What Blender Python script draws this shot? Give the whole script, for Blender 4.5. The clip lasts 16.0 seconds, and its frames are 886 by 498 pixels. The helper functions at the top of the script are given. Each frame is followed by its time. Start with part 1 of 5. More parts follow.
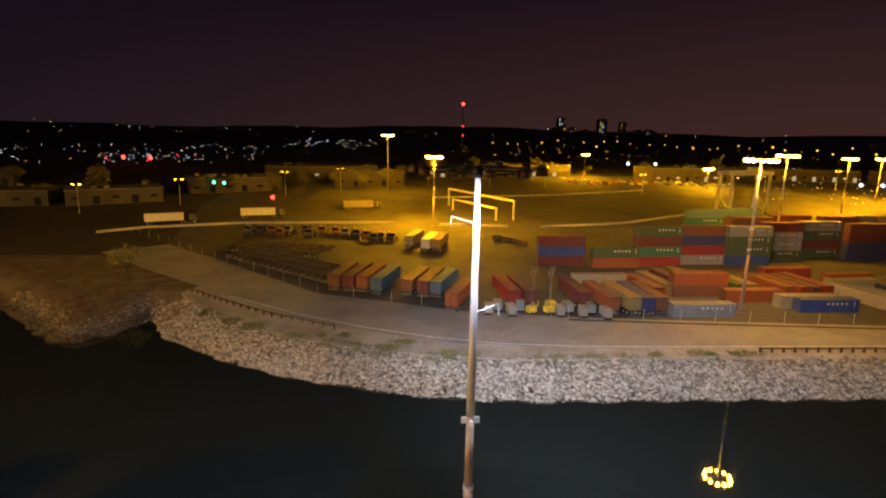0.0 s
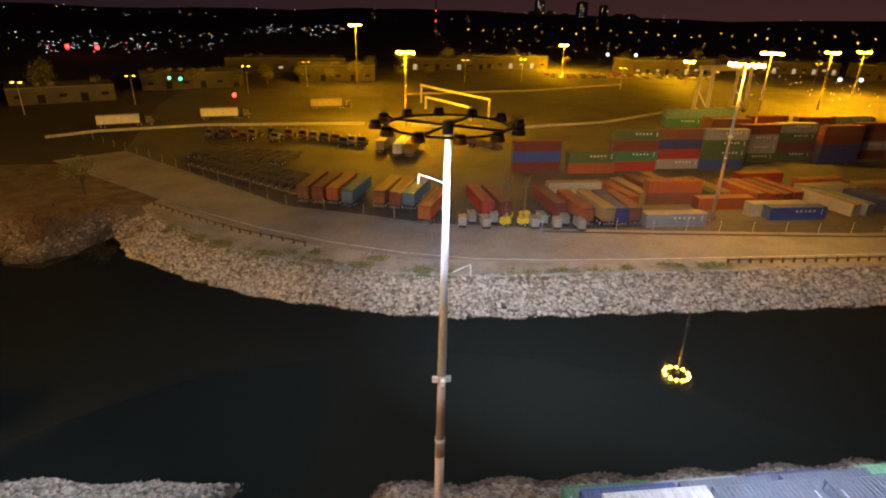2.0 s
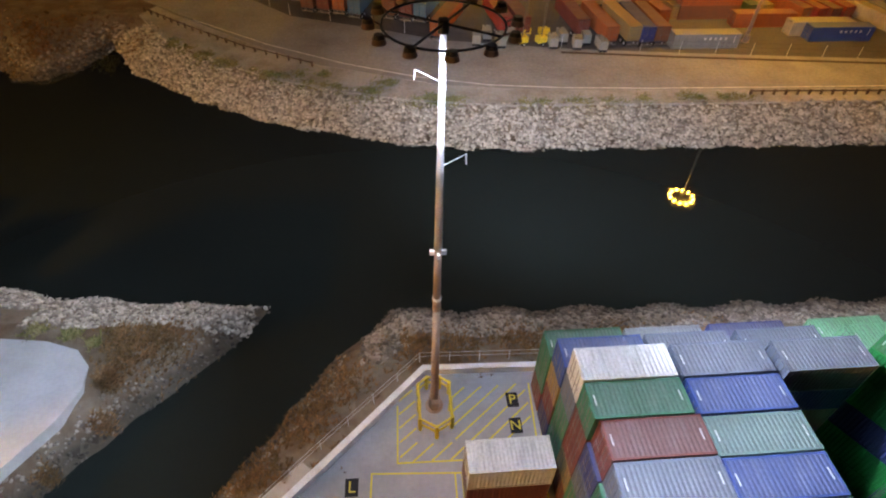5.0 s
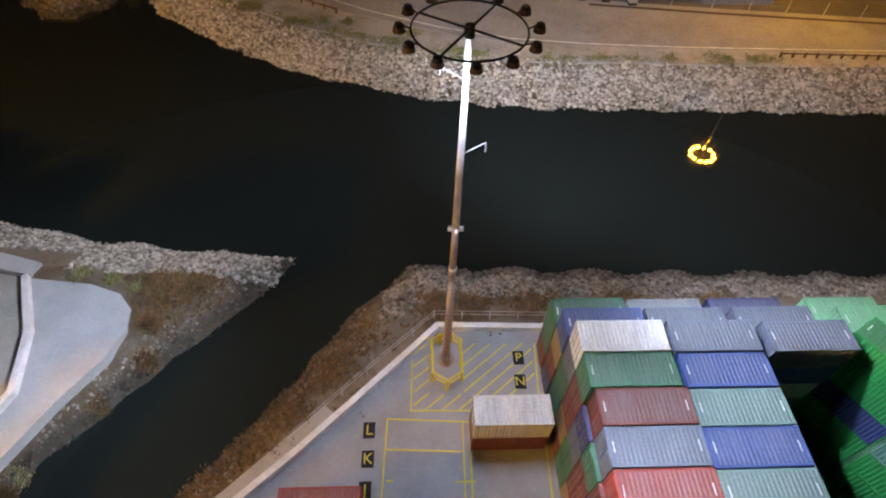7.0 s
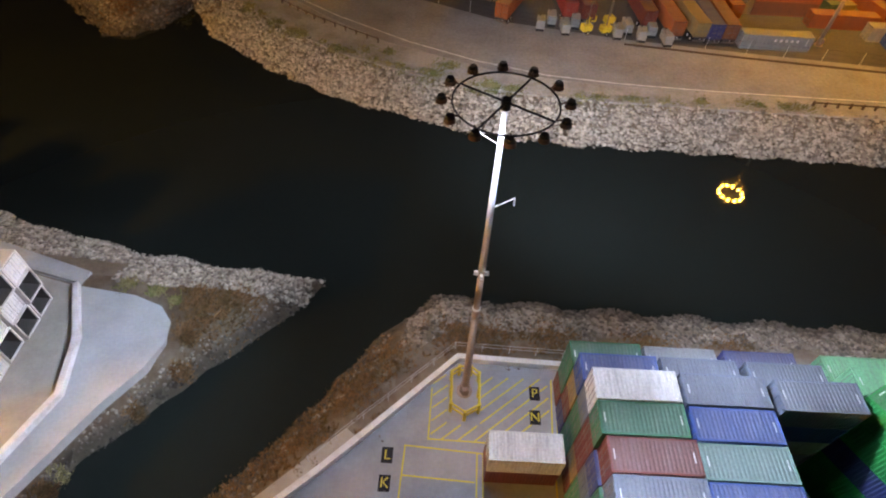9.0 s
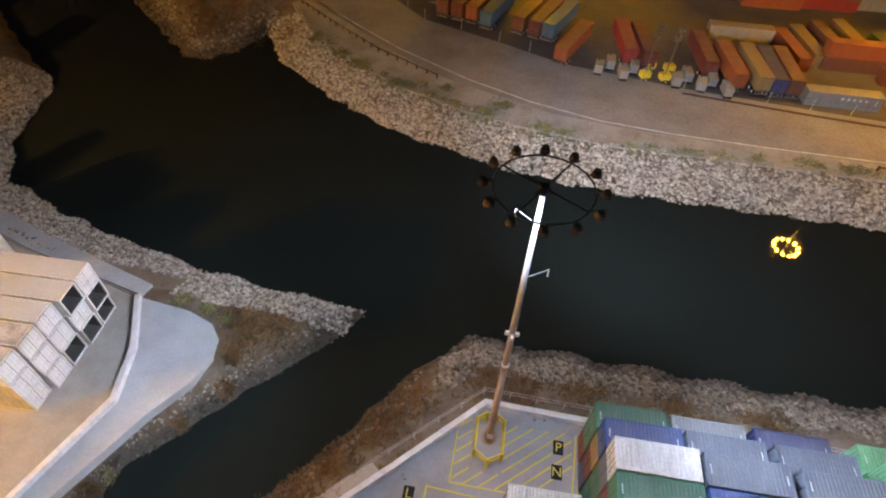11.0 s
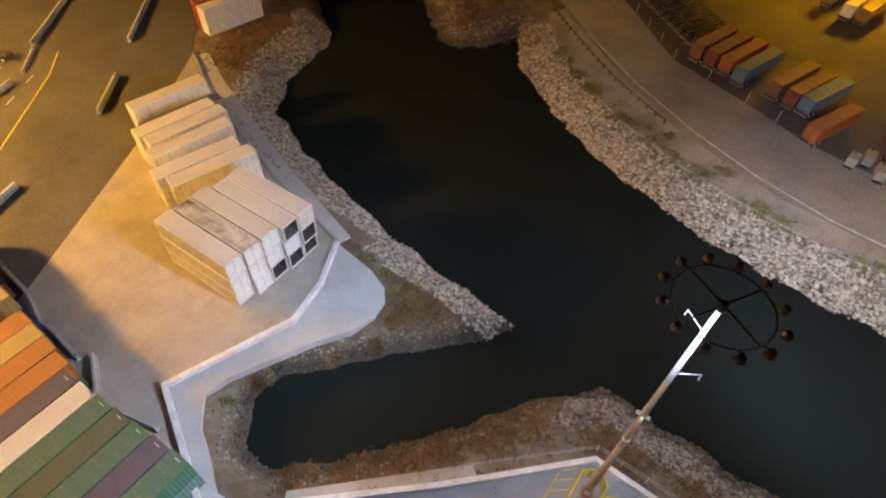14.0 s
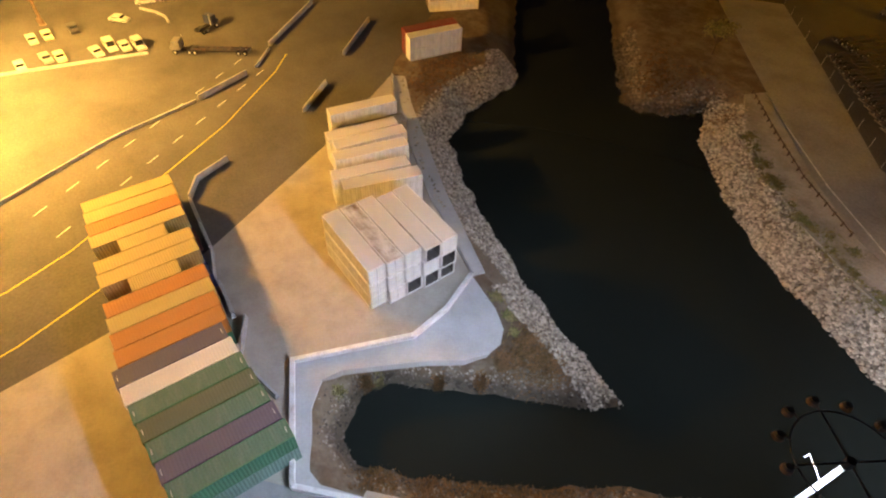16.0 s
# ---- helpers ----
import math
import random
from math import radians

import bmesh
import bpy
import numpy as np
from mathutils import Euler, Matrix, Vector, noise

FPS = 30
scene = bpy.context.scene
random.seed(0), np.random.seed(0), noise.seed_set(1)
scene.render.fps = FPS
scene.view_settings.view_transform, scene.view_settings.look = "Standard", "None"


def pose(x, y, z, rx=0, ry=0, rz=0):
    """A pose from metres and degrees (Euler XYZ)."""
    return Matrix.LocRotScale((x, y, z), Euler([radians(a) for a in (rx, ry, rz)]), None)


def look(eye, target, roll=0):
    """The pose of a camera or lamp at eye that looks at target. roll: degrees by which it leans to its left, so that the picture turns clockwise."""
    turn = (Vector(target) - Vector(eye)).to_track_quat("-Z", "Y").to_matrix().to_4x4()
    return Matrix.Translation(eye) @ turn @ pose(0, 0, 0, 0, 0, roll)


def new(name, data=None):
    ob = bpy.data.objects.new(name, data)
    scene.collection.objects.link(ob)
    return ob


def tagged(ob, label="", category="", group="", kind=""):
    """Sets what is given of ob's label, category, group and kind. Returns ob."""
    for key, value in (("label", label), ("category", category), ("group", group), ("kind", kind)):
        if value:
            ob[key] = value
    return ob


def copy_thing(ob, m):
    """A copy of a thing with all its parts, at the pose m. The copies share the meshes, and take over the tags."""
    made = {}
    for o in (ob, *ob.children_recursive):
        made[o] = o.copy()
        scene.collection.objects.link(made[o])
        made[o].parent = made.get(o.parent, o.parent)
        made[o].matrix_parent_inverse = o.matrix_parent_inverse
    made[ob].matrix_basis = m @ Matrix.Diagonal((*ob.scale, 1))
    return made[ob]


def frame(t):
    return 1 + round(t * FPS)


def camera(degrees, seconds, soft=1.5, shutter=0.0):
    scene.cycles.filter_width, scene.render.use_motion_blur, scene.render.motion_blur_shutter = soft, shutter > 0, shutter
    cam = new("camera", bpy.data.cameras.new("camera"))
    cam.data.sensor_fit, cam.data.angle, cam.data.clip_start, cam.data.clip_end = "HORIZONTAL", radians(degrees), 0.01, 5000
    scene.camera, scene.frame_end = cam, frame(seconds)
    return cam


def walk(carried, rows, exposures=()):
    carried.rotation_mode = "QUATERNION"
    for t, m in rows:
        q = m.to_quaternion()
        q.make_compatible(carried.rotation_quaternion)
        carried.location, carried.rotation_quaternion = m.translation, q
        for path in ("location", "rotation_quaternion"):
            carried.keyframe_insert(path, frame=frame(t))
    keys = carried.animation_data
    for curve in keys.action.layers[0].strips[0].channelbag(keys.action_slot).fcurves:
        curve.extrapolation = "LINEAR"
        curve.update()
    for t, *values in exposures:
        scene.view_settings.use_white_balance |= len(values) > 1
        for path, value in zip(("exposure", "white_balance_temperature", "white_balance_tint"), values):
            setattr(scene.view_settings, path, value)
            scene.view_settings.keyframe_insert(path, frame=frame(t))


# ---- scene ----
cam = camera(77.0, 16.0, soft=2.1)
PATH = [
    (0, (1.086, 1.019, 34.499), (1.232, 2.967, 34.07), 1.1),
    (0.5, (1.224, 2.118, 34.939), (1.398, 4.048, 34.444), 1.1),
    (1, (1.531, 3.004, 35.556), (1.73, 4.911, 34.985), 1.2),
    (1.5, (1.648, 3.661, 36.34), (1.869, 5.532, 35.669), 1.3),
    (2, (1.631, 4.159, 37.243), (1.863, 5.982, 36.453), 1.4),
    (2.5, (1.569, 4.617, 38.158), (1.799, 6.382, 37.245), 1.6),
    (3, (1.461, 4.893, 38.953), (1.676, 6.597, 37.928), 1.7),
    (3.5, (1.56, 5.118, 39.785), (1.757, 6.758, 38.657), 1.8),
    (4, (2.033, 5.243, 40.622), (2.212, 6.816, 39.4), 1.7),
    (4.5, (2.434, 5.264, 41.449), (2.602, 6.766, 40.14), 1.8),
    (5, (2.72, 5.165, 42.31), (2.87, 6.598, 40.922), 1.9),
    (7.5, (2.301, 5.141, 46.742), (2.373, 6.406, 45.195), 3.0),
    (8, (2.078, 5.079, 47.435), (2.13, 6.355, 45.896), 3.2),
    (10.5, (2.295, 6.078, 51.542), (2.186, 7.412, 50.056), 2.9),
    (11, (2.483, 6.473, 52.371), (2.32, 7.803, 50.887), 2.7),
    (11.5, (2.555, 6.618, 53.313), (2.336, 7.935, 51.824), 2.6),
    (12, (2.461, 6.669, 54.145), (2.175, 7.958, 52.642), 2.9),
    (12.5, (2.315, 6.743, 54.853), (1.941, 7.988, 53.334), 3.1),
    (13, (2.095, 6.697, 55.525), (1.617, 7.895, 53.997), 3.1),
    (13.5, (1.856, 6.463, 56.235), (1.273, 7.615, 54.708), 3.2),
    (14, (1.78, 6.269, 56.828), (1.077, 7.365, 55.31), 3.2),
    (14.5, (1.908, 6.121, 57.476), (1.087, 7.149, 55.969), 2.8),
    (15, (2.02, 5.951, 58.211), (1.095, 6.905, 56.717), 2.6),
    (15.5, (2.141, 5.843, 58.917), (1.124, 6.726, 57.438), 2.5),
    (16, (2.275, 5.983, 59.533), (1.171, 6.794, 58.076), 2.2),
]
walk(cam, [(t, look(eye, target, roll)) for t, eye, target, roll in PATH])

from mathutils.geometry import tessellate_polygon

# ---------------------------------------------------------------- light
world = bpy.data.worlds.new("night_sky")
scene.world = world
world.use_nodes = True
wn, wl = world.node_tree.nodes, world.node_tree.links
wn.clear()
w_out = wn.new("ShaderNodeOutputWorld")
w_bg = wn.new("ShaderNodeBackground")
w_co = wn.new("ShaderNodeTexCoord")
w_sep = wn.new("ShaderNodeSeparateXYZ")
w_up = wn.new("ShaderNodeValToRGB")
w_side = wn.new("ShaderNodeValToRGB")
w_mix = wn.new("ShaderNodeMixRGB")
w_mix.blend_type = "MULTIPLY"
w_mix.inputs[0].default_value = 1.0
w_map = wn.new("ShaderNodeMapRange")
w_map.inputs[1].default_value, w_map.inputs[2].default_value = -0.6, 0.6
w_up.color_ramp.elements[0].color = (0.0135, 0.0078, 0.0075, 1)
w_up.color_ramp.elements[1].color = (0.0009, 0.0009, 0.0016, 1)
w_mid = w_up.color_ramp.elements.new(0.22)
w_mid.color = (0.0040, 0.0028, 0.0044, 1)
w_side.color_ramp.elements[0].color = (0.50, 0.52, 0.80, 1)
w_side.color_ramp.elements[1].color = (1.75, 1.20, 1.15, 1)
wl.new(w_co.outputs["Generated"], w_sep.inputs[0])
wl.new(w_sep.outputs["Z"], w_up.inputs[0])
wl.new(w_sep.outputs["X"], w_map.inputs[0])
wl.new(w_map.outputs[0], w_side.inputs[0])
wl.new(w_up.outputs[0], w_mix.inputs[1])
wl.new(w_side.outputs[0], w_mix.inputs[2])
wl.new(w_mix.outputs[0], w_bg.inputs[0])
w_bg.inputs[1].default_value = 2.0
wl.new(w_bg.outputs[0], w_out.inputs[0])

WHITE_LIGHT, SODIUM = (0.80, 0.91, 1.16), (1.0, 0.50, 0.09)
MAST = (5.0, 29.85)


def lamp(x, y, z, watts, colour, aim=None, cone=150, size=0.3):
    data = bpy.data.lights.new("floodlight_beam", "SPOT" if aim else "POINT")
    data.energy, data.color, data.shadow_soft_size = watts, colour, size
    ob = new("floodlight_beam", data)
    if aim:
        data.spot_size, data.spot_blend = radians(cone), 1.0
        ob.matrix_world = look((x, y, z), aim)
    else:
        ob.location = (x, y, z)
    return ob


# the white high mast on the near quay: six beams for its ring of twelve heads, thrown outwards and down
for k in range(6):
    a = radians(60 * k + 1)
    dx, dy = math.cos(a), math.sin(a)
    lamp(MAST[0] + 3.35 * dx, MAST[1] + 3.35 * dy, 32.0, 87000 * (1.0, 1.5, 0.48, 0.95, 1.0, 1.0)[k], WHITE_LIGHT, (MAST[0] + 55 * dx, MAST[1] + 55 * dy, 0), 80)
# sodium high masts, lit by their own lamp bowls: (x, y, height, strength of the bowls)
FAR_MASTS = [(67.2, 100.5, 29.8, 640), (-6.3, 288.6, 30.0, 1200), (12.1, 196.5, 24.5, 2900), (130.0, 391.5, 17.2, 2600),
             (186.6, 329.5, 12.6, 1600), (110.4, 154.0, 28.5, 700), (195.9, 233.6, 24.4, 3200), (245.5, 271.7, 22.7, 3200)]
LEFT_MASTS = [(-150.0, 3.0, 33.0, 1150), (-114.0, -18.5, 33.0, 9800), (-172.0, 75.0, 33.0, 160)]

# ---------------------------------------------------------------- materials
def material(name, base, rough=0.8, metal=0.0, spots=None, scale=1.0, amount=0.5, bump=0.2, fine=12.0, island=0.0, spec=0.3, stretch=None, grain_amount=0.35, tide=0.0):
    """A paint, stone or soil: base colour, a second colour in large patches, fine grain and a fine relief."""
    m = bpy.data.materials.new(name)
    m.use_nodes = True
    n, l = m.node_tree.nodes, m.node_tree.links
    b = n["Principled BSDF"]
    b.inputs["Roughness"].default_value = rough
    b.inputs["Metallic"].default_value = metal
    b.inputs["Specular IOR Level"].default_value = spec
    co = n.new("ShaderNodeTexCoord")
    big, small = n.new("ShaderNodeTexNoise"), n.new("ShaderNodeTexNoise")
    big.inputs["Scale"].default_value, big.inputs["Detail"].default_value = scale, 6
    big.inputs["Roughness"].default_value = 0.65
    small.inputs["Scale"].default_value, small.inputs["Detail"].default_value = fine, 4
    for t in (big, small):
        l.new(co.outputs["Object"], t.inputs["Vector"])
    if stretch:
        mp = n.new("ShaderNodeMapping")
        mp.inputs["Scale"].default_value = stretch
        l.new(co.outputs["Object"], mp.inputs["Vector"])
        l.new(mp.outputs[0], big.inputs["Vector"])
    ramp = n.new("ShaderNodeValToRGB")
    ramp.color_ramp.elements[0].position, ramp.color_ramp.elements[1].position = 0.42, 0.68
    ramp.color_ramp.elements[0].color, ramp.color_ramp.elements[1].color = (0, 0, 0, 1), (amount, amount, amount, 1)
    l.new(big.outputs["Fac"], ramp.inputs[0])
    mix = n.new("ShaderNodeMixRGB")
    mix.inputs[1].default_value = (*base, 1)
    mix.inputs[2].default_value = (*(spots or [c * 0.6 for c in base]), 1)
    l.new(ramp.outputs[0], mix.inputs[0])
    grain = n.new("ShaderNodeHueSaturation")
    span = n.new("ShaderNodeMapRange")
    span.inputs[3].default_value, span.inputs[4].default_value = 1 - grain_amount, 1 + grain_amount
    l.new(small.outputs["Fac"], span.inputs[0])
    last = span.outputs[0]
    if island:
        geo, wide, times = n.new("ShaderNodeNewGeometry"), n.new("ShaderNodeMapRange"), n.new("ShaderNodeMath")
        wide.inputs[3].default_value, wide.inputs[4].default_value = 1 - island, 1 + island
        times.operation = "MULTIPLY"
        l.new(geo.outputs["Random Per Island"], wide.inputs[0])
        l.new(wide.outputs[0], times.inputs[0])
        l.new(last, times.inputs[1])
        last = times.outputs[0]
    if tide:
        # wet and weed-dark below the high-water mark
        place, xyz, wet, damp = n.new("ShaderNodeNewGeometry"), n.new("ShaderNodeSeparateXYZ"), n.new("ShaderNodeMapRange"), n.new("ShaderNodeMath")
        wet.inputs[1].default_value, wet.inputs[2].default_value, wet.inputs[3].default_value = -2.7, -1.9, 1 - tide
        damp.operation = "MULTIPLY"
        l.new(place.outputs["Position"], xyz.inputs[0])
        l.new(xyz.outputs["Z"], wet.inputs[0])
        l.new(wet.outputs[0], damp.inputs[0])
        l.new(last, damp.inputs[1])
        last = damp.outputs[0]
    l.new(last, grain.inputs["Value"])
    l.new(mix.outputs[0], grain.inputs["Color"])
    l.new(grain.outputs[0], b.inputs["Base Color"])
    if bump:
        bp = n.new("ShaderNodeBump")
        bp.inputs["Strength"].default_value, bp.inputs["Distance"].default_value = bump, 0.05
        l.new(small.outputs["Fac"], bp.inputs["Height"])
        l.new(bp.outputs[0], b.inputs["Normal"])
    return m


def glow(name, colour, strength):
    m = bpy.data.materials.new(name)
    m.use_nodes = True
    n, l = m.node_tree.nodes, m.node_tree.links
    n.clear()
    e, o = n.new("ShaderNodeEmission"), n.new("ShaderNodeOutputMaterial")
    e.inputs[0].default_value, e.inputs[1].default_value = (*colour, 1), strength
    l.new(e.outputs[0], o.inputs[0])
    return m


M_DIRT = material("dry_soil", (0.135, 0.098, 0.064), 0.95, spots=(0.24, 0.21, 0.165), scale=0.22, amount=0.9, bump=0.8, fine=1.6, tide=0.75)
M_BANK = material("bank_gravel", (0.20, 0.17, 0.13), 0.95, spots=(0.12, 0.085, 0.055), scale=0.3, amount=0.8, bump=0.8, fine=3.0, tide=0.55)
M_ROCK = material("riprap_stone", (0.40, 0.37, 0.32), 0.9, spots=(0.22, 0.19, 0.15), scale=0.8, amount=0.8, bump=0.5, fine=5.0, island=0.6)
# a darker, browner stone tone for the near, inlet and cut banks
M_ROCKDARK = material("dark_riprap_stone", (0.25, 0.22, 0.185), 0.92, spots=(0.14, 0.115, 0.085), scale=0.5, amount=0.9, bump=0.5, fine=5.0, island=0.6, tide=0.6)
M_DECK = material("quay_concrete", (0.33, 0.33, 0.34), 0.8, spots=(0.22, 0.22, 0.23), scale=0.16, amount=0.8, bump=0.1, fine=3.0, grain_amount=0.13)
M_APRON = material("apron_concrete", (0.46, 0.475, 0.49), 0.8, spots=(0.33, 0.335, 0.34), scale=0.2, amount=0.6, bump=0.1, fine=3.0, grain_amount=0.13)
M_PINK = material("old_concrete", (0.42, 0.385, 0.34), 0.85, spots=(0.29, 0.26, 0.225), scale=0.25, amount=0.7, bump=0.2, fine=3.0, grain_amount=0.13)
M_KERB = material("white_kerb_paint", (0.74, 0.76, 0.78), 0.7, spots=(0.5, 0.49, 0.47), scale=0.8, amount=0.8, bump=0.1)
M_ASPHALT = material("yard_asphalt", (0.115, 0.11, 0.105), 0.85, spots=(0.07, 0.068, 0.065), scale=0.06, amount=0.9, bump=0.2, fine=2.5)
M_TRACK = material("gravel_track", (0.31, 0.305, 0.30), 0.95, spots=(0.22, 0.21, 0.20), scale=0.12, amount=0.9, bump=0.3, fine=2.0)
M_VERGE = material("bare_gravel", (0.40, 0.385, 0.37), 0.95, spots=(0.25, 0.23, 0.18), scale=0.22, amount=0.9, bump=0.4, fine=2.5)
M_YELLOW = material("yellow_paint", (0.64, 0.52, 0.045), 0.6, spots=(0.46, 0.38, 0.08), scale=1.0, amount=0.5, bump=0.05)
M_LINE = material("road_line_white", (0.7, 0.7, 0.68), 0.7, spots=(0.3, 0.3, 0.3), scale=0.7, amount=0.8, bump=0.05)
M_STEEL = material("galvanised_steel", (0.60, 0.62, 0.65), 0.5, 0.2, spots=(0.4, 0.41, 0.43), scale=1.5, bump=0.03)
M_BROWNPOLE = material("brown_pole_steel", (0.33, 0.25, 0.20), 0.6, 0.3, spots=(0.28, 0.19, 0.13), scale=1.2, amount=0.8, bump=0.05)
M_DARK = material("dark_steel", (0.03, 0.03, 0.032), 0.5, 0.5, scale=2.0, bump=0.05)
M_LAMPHEAD = material("lamp_housing", (0.09, 0.055, 0.038), 0.5, 0.2, scale=3.0, bump=0.05)
M_COLLAR = material("white_steel", (0.7, 0.7, 0.7), 0.5, 0.2, scale=2.0, bump=0.02)
M_BLACK = material("black_rubber", (0.015, 0.015, 0.016), 0.8, scale=3.0, bump=0.1)
M_LENS = glow("floodlight_glass", WHITE_LIGHT, 950.0)
M_YARDLAMP = glow("yard_lamp_glass", (1.0, 0.55, 0.04), 9.0)
M_GRASS = material("verge_grass", (0.17, 0.18, 0.065), 0.95, spots=(0.30, 0.25, 0.12), scale=0.4, amount=0.9, bump=0.3, island=0.4)
M_FARLAND = material("far_land", (0.075, 0.065, 0.055), 0.95, spots=(0.045, 0.045, 0.038), scale=0.02, amount=0.9, bump=0)

M_WATER = bpy.data.materials.new("still_water")
M_WATER.use_nodes = True
_n, _l = M_WATER.node_tree.nodes, M_WATER.node_tree.links
_b = _n["Principled BSDF"]
_b.inputs["Base Color"].default_value = (0.0145, 0.0185, 0.0165, 1)
_b.inputs["Roughness"].default_value = 0.03
_b.inputs["IOR"].default_value = 1.333
_t, _p, _c = _n.new("ShaderNodeTexNoise"), _n.new("ShaderNodeBump"), _n.new("ShaderNodeTexCoord")
_t.inputs["Scale"].default_value, _t.inputs["Detail"].default_value = 0.35, 3
_p.inputs["Strength"].default_value, _p.inputs["Distance"].default_value = 0.06, 0.05
_l.new(_c.outputs["Object"], _t.inputs["Vector"])
_l.new(_t.outputs["Fac"], _p.inputs["Height"])
_l.new(_p.outputs[0], _b.inputs["Normal"])


# ---------------------------------------------------------------- mesh helpers
def part(name, bm, mat, parent=None, label="", smooth=False):
    me = bpy.data.meshes.new(name)
    bmesh.ops.recalc_face_normals(bm, faces=bm.faces)
    bm.to_mesh(me)
    bm.free()
    for m in (mat if isinstance(mat, (list, tuple)) else [mat]):
        me.materials.append(m)
    if smooth:
        for p in me.polygons:
            p.use_smooth = True
    ob = new(name, me)
    ob.parent = parent
    if label:
        ob["label"] = label
    return ob


def share(name, me, parent, m=None):
    """One more object on a mesh that is there already."""
    ob = new(name, me)
    ob.parent = parent
    if m is not None:
        ob.matrix_basis = m
    return ob


def box(bm, x0, y0, z0, x1, y1, z1, bevel=0.0):
    v = [bm.verts.new((x, y, z)) for z in (z0, z1) for x, y in ((x0, y0), (x1, y0), (x1, y1), (x0, y1))]
    f = [bm.faces.new([v[i] for i in q]) for q in ((3, 2, 1, 0), (4, 5, 6, 7), (0, 1, 5, 4), (1, 2, 6, 5), (2, 3, 7, 6), (3, 0, 4, 7))]
    if bevel:
        es = list({e for q in f for e in q.edges})
        bmesh.ops.bevel(bm, geom=es, offset=bevel, segments=1, affect="EDGES")
    return bm


def tube(bm, a, b, r0, r1=None, sides=10, caps=True):
    """A round bar from a to b."""
    a, b = Vector(a), Vector(b)
    r1 = r0 if r1 is None else r1
    q = (b - a).to_track_quat("Z", "Y")
    rings = []
    for p, r in ((a, r0), (b, r1)):
        rings.append([bm.verts.new(p + q @ Vector((r * math.cos(2 * math.pi * k / sides), r * math.sin(2 * math.pi * k / sides), 0))) for k in range(sides)])
    for k in range(sides):
        bm.faces.new((rings[0][k], rings[0][(k + 1) % sides], rings[1][(k + 1) % sides], rings[1][k]))
    if caps:
        bm.faces.new(rings[0][::-1])
        bm.faces.new(rings[1])
    return bm


def slab(name, pts, top, thick, mat, label, category):
    bm = bmesh.new()
    up = [bm.verts.new((x, y, top)) for x, y in pts]
    dn = [bm.verts.new((x, y, top - thick)) for x, y in pts]
    for tri in tessellate_polygon([[Vector((x, y, 0)) for x, y in pts]]):
        bm.faces.new([up[i] for i in tri])
    for i in range(len(pts)):
        j = (i + 1) % len(pts)
        bm.faces.new((up[i], dn[i], dn[j], up[j]))
    return tagged(part(name, bm, mat), label, category, kind="structure")


def strip(bm, pts, w, z0, z1):
    """A wall or kerb of width w along a line, mitred at its bends."""
    P = [Vector((x, y)) for x, y in pts]
    L, R = [], []
    for i, p in enumerate(P):
        d0 = (p - P[i - 1]).normalized() if i else (P[1] - P[0]).normalized()
        d1 = (P[i + 1] - p).normalized() if i + 1 < len(P) else d0
        n0, n1 = Vector((-d0.y, d0.x)), Vector((-d1.y, d1.x))
        n = (n0 + n1).normalized()
        k = w / 2 / max(0.4, n.dot(n0))
        L.append(p + n * k)
        R.append(p - n * k)
    rows = [[bm.verts.new((q.x, q.y, z)) for q, z in ((l, z0), (l, z1), (r, z1), (r, z0))] for l, r in zip(L, R)]
    for a, b in zip(rows, rows[1:]):
        for k in range(4):
            bm.faces.new((a[k], a[(k + 1) % 4], b[(k + 1) % 4], b[k]))
    bm.faces.new(rows[0][::-1])
    bm.faces.new(rows[-1])
    return bm


# ---------------------------------------------------------------- ground and water
WATER_Z = -3.4
SHORE = [(400, 71), (76.0, 71.8), (53.3, 72.2), (36.0, 72.5), (19.7, 72.7), (5.1, 74.7), (-7.5, 78.5), (-19.2, 83.3), (-28.8, 89.0), (-41.7, 99.0), (-48.0, 109.2),
         (-51.3, 99.9), (-55.7, 96.3), (-59.6, 96.3), (-73.5, 109.6), (-96.7, 130.5), (-201.1, 222.0), (-225.5, 202.1), (-111.4, 110.6), (-77.2, 81.8), (-74.0, 66.5),
         (-68.3, 58.0), (-54.9, 52.4), (-42.2, 49.0), (-29, 46.2), (-11.3, 44.3), (-16.2, 37), (-23.4, 30), (-29.8, 22.5), (-30.5, 18), (-27.4, 13.7),
         (-23, 13.8), (-17.4, 18.8), (-8.4, 30.5), (-4, 37), (1.6, 43.1), (9.8, 42.6), (32, 41.8), (120, 40), (400, 38)]


def shore_distance(X, Y):
    """Metres from the waterline: positive on land, negative on the water."""
    A = np.array(SHORE, float)
    B = np.roll(A, -1, axis=0)
    best, inside = np.full(X.shape, 1e9), np.zeros(X.shape, bool)
    for (ax, ay), (bx, by) in zip(A, B):
        dx, dy = bx - ax, by - ay
        t = np.clip(((X - ax) * dx + (Y - ay) * dy) / (dx * dx + dy * dy), 0, 1)
        best = np.minimum(best, np.hypot(X - ax - t * dx, Y - ay - t * dy))
        if ay != by:
            inside ^= ((ay > Y) != (by > Y)) & (X < (bx - ax) * (Y - ay) / (by - ay) + ax)
    return np.where(inside, -best, best)


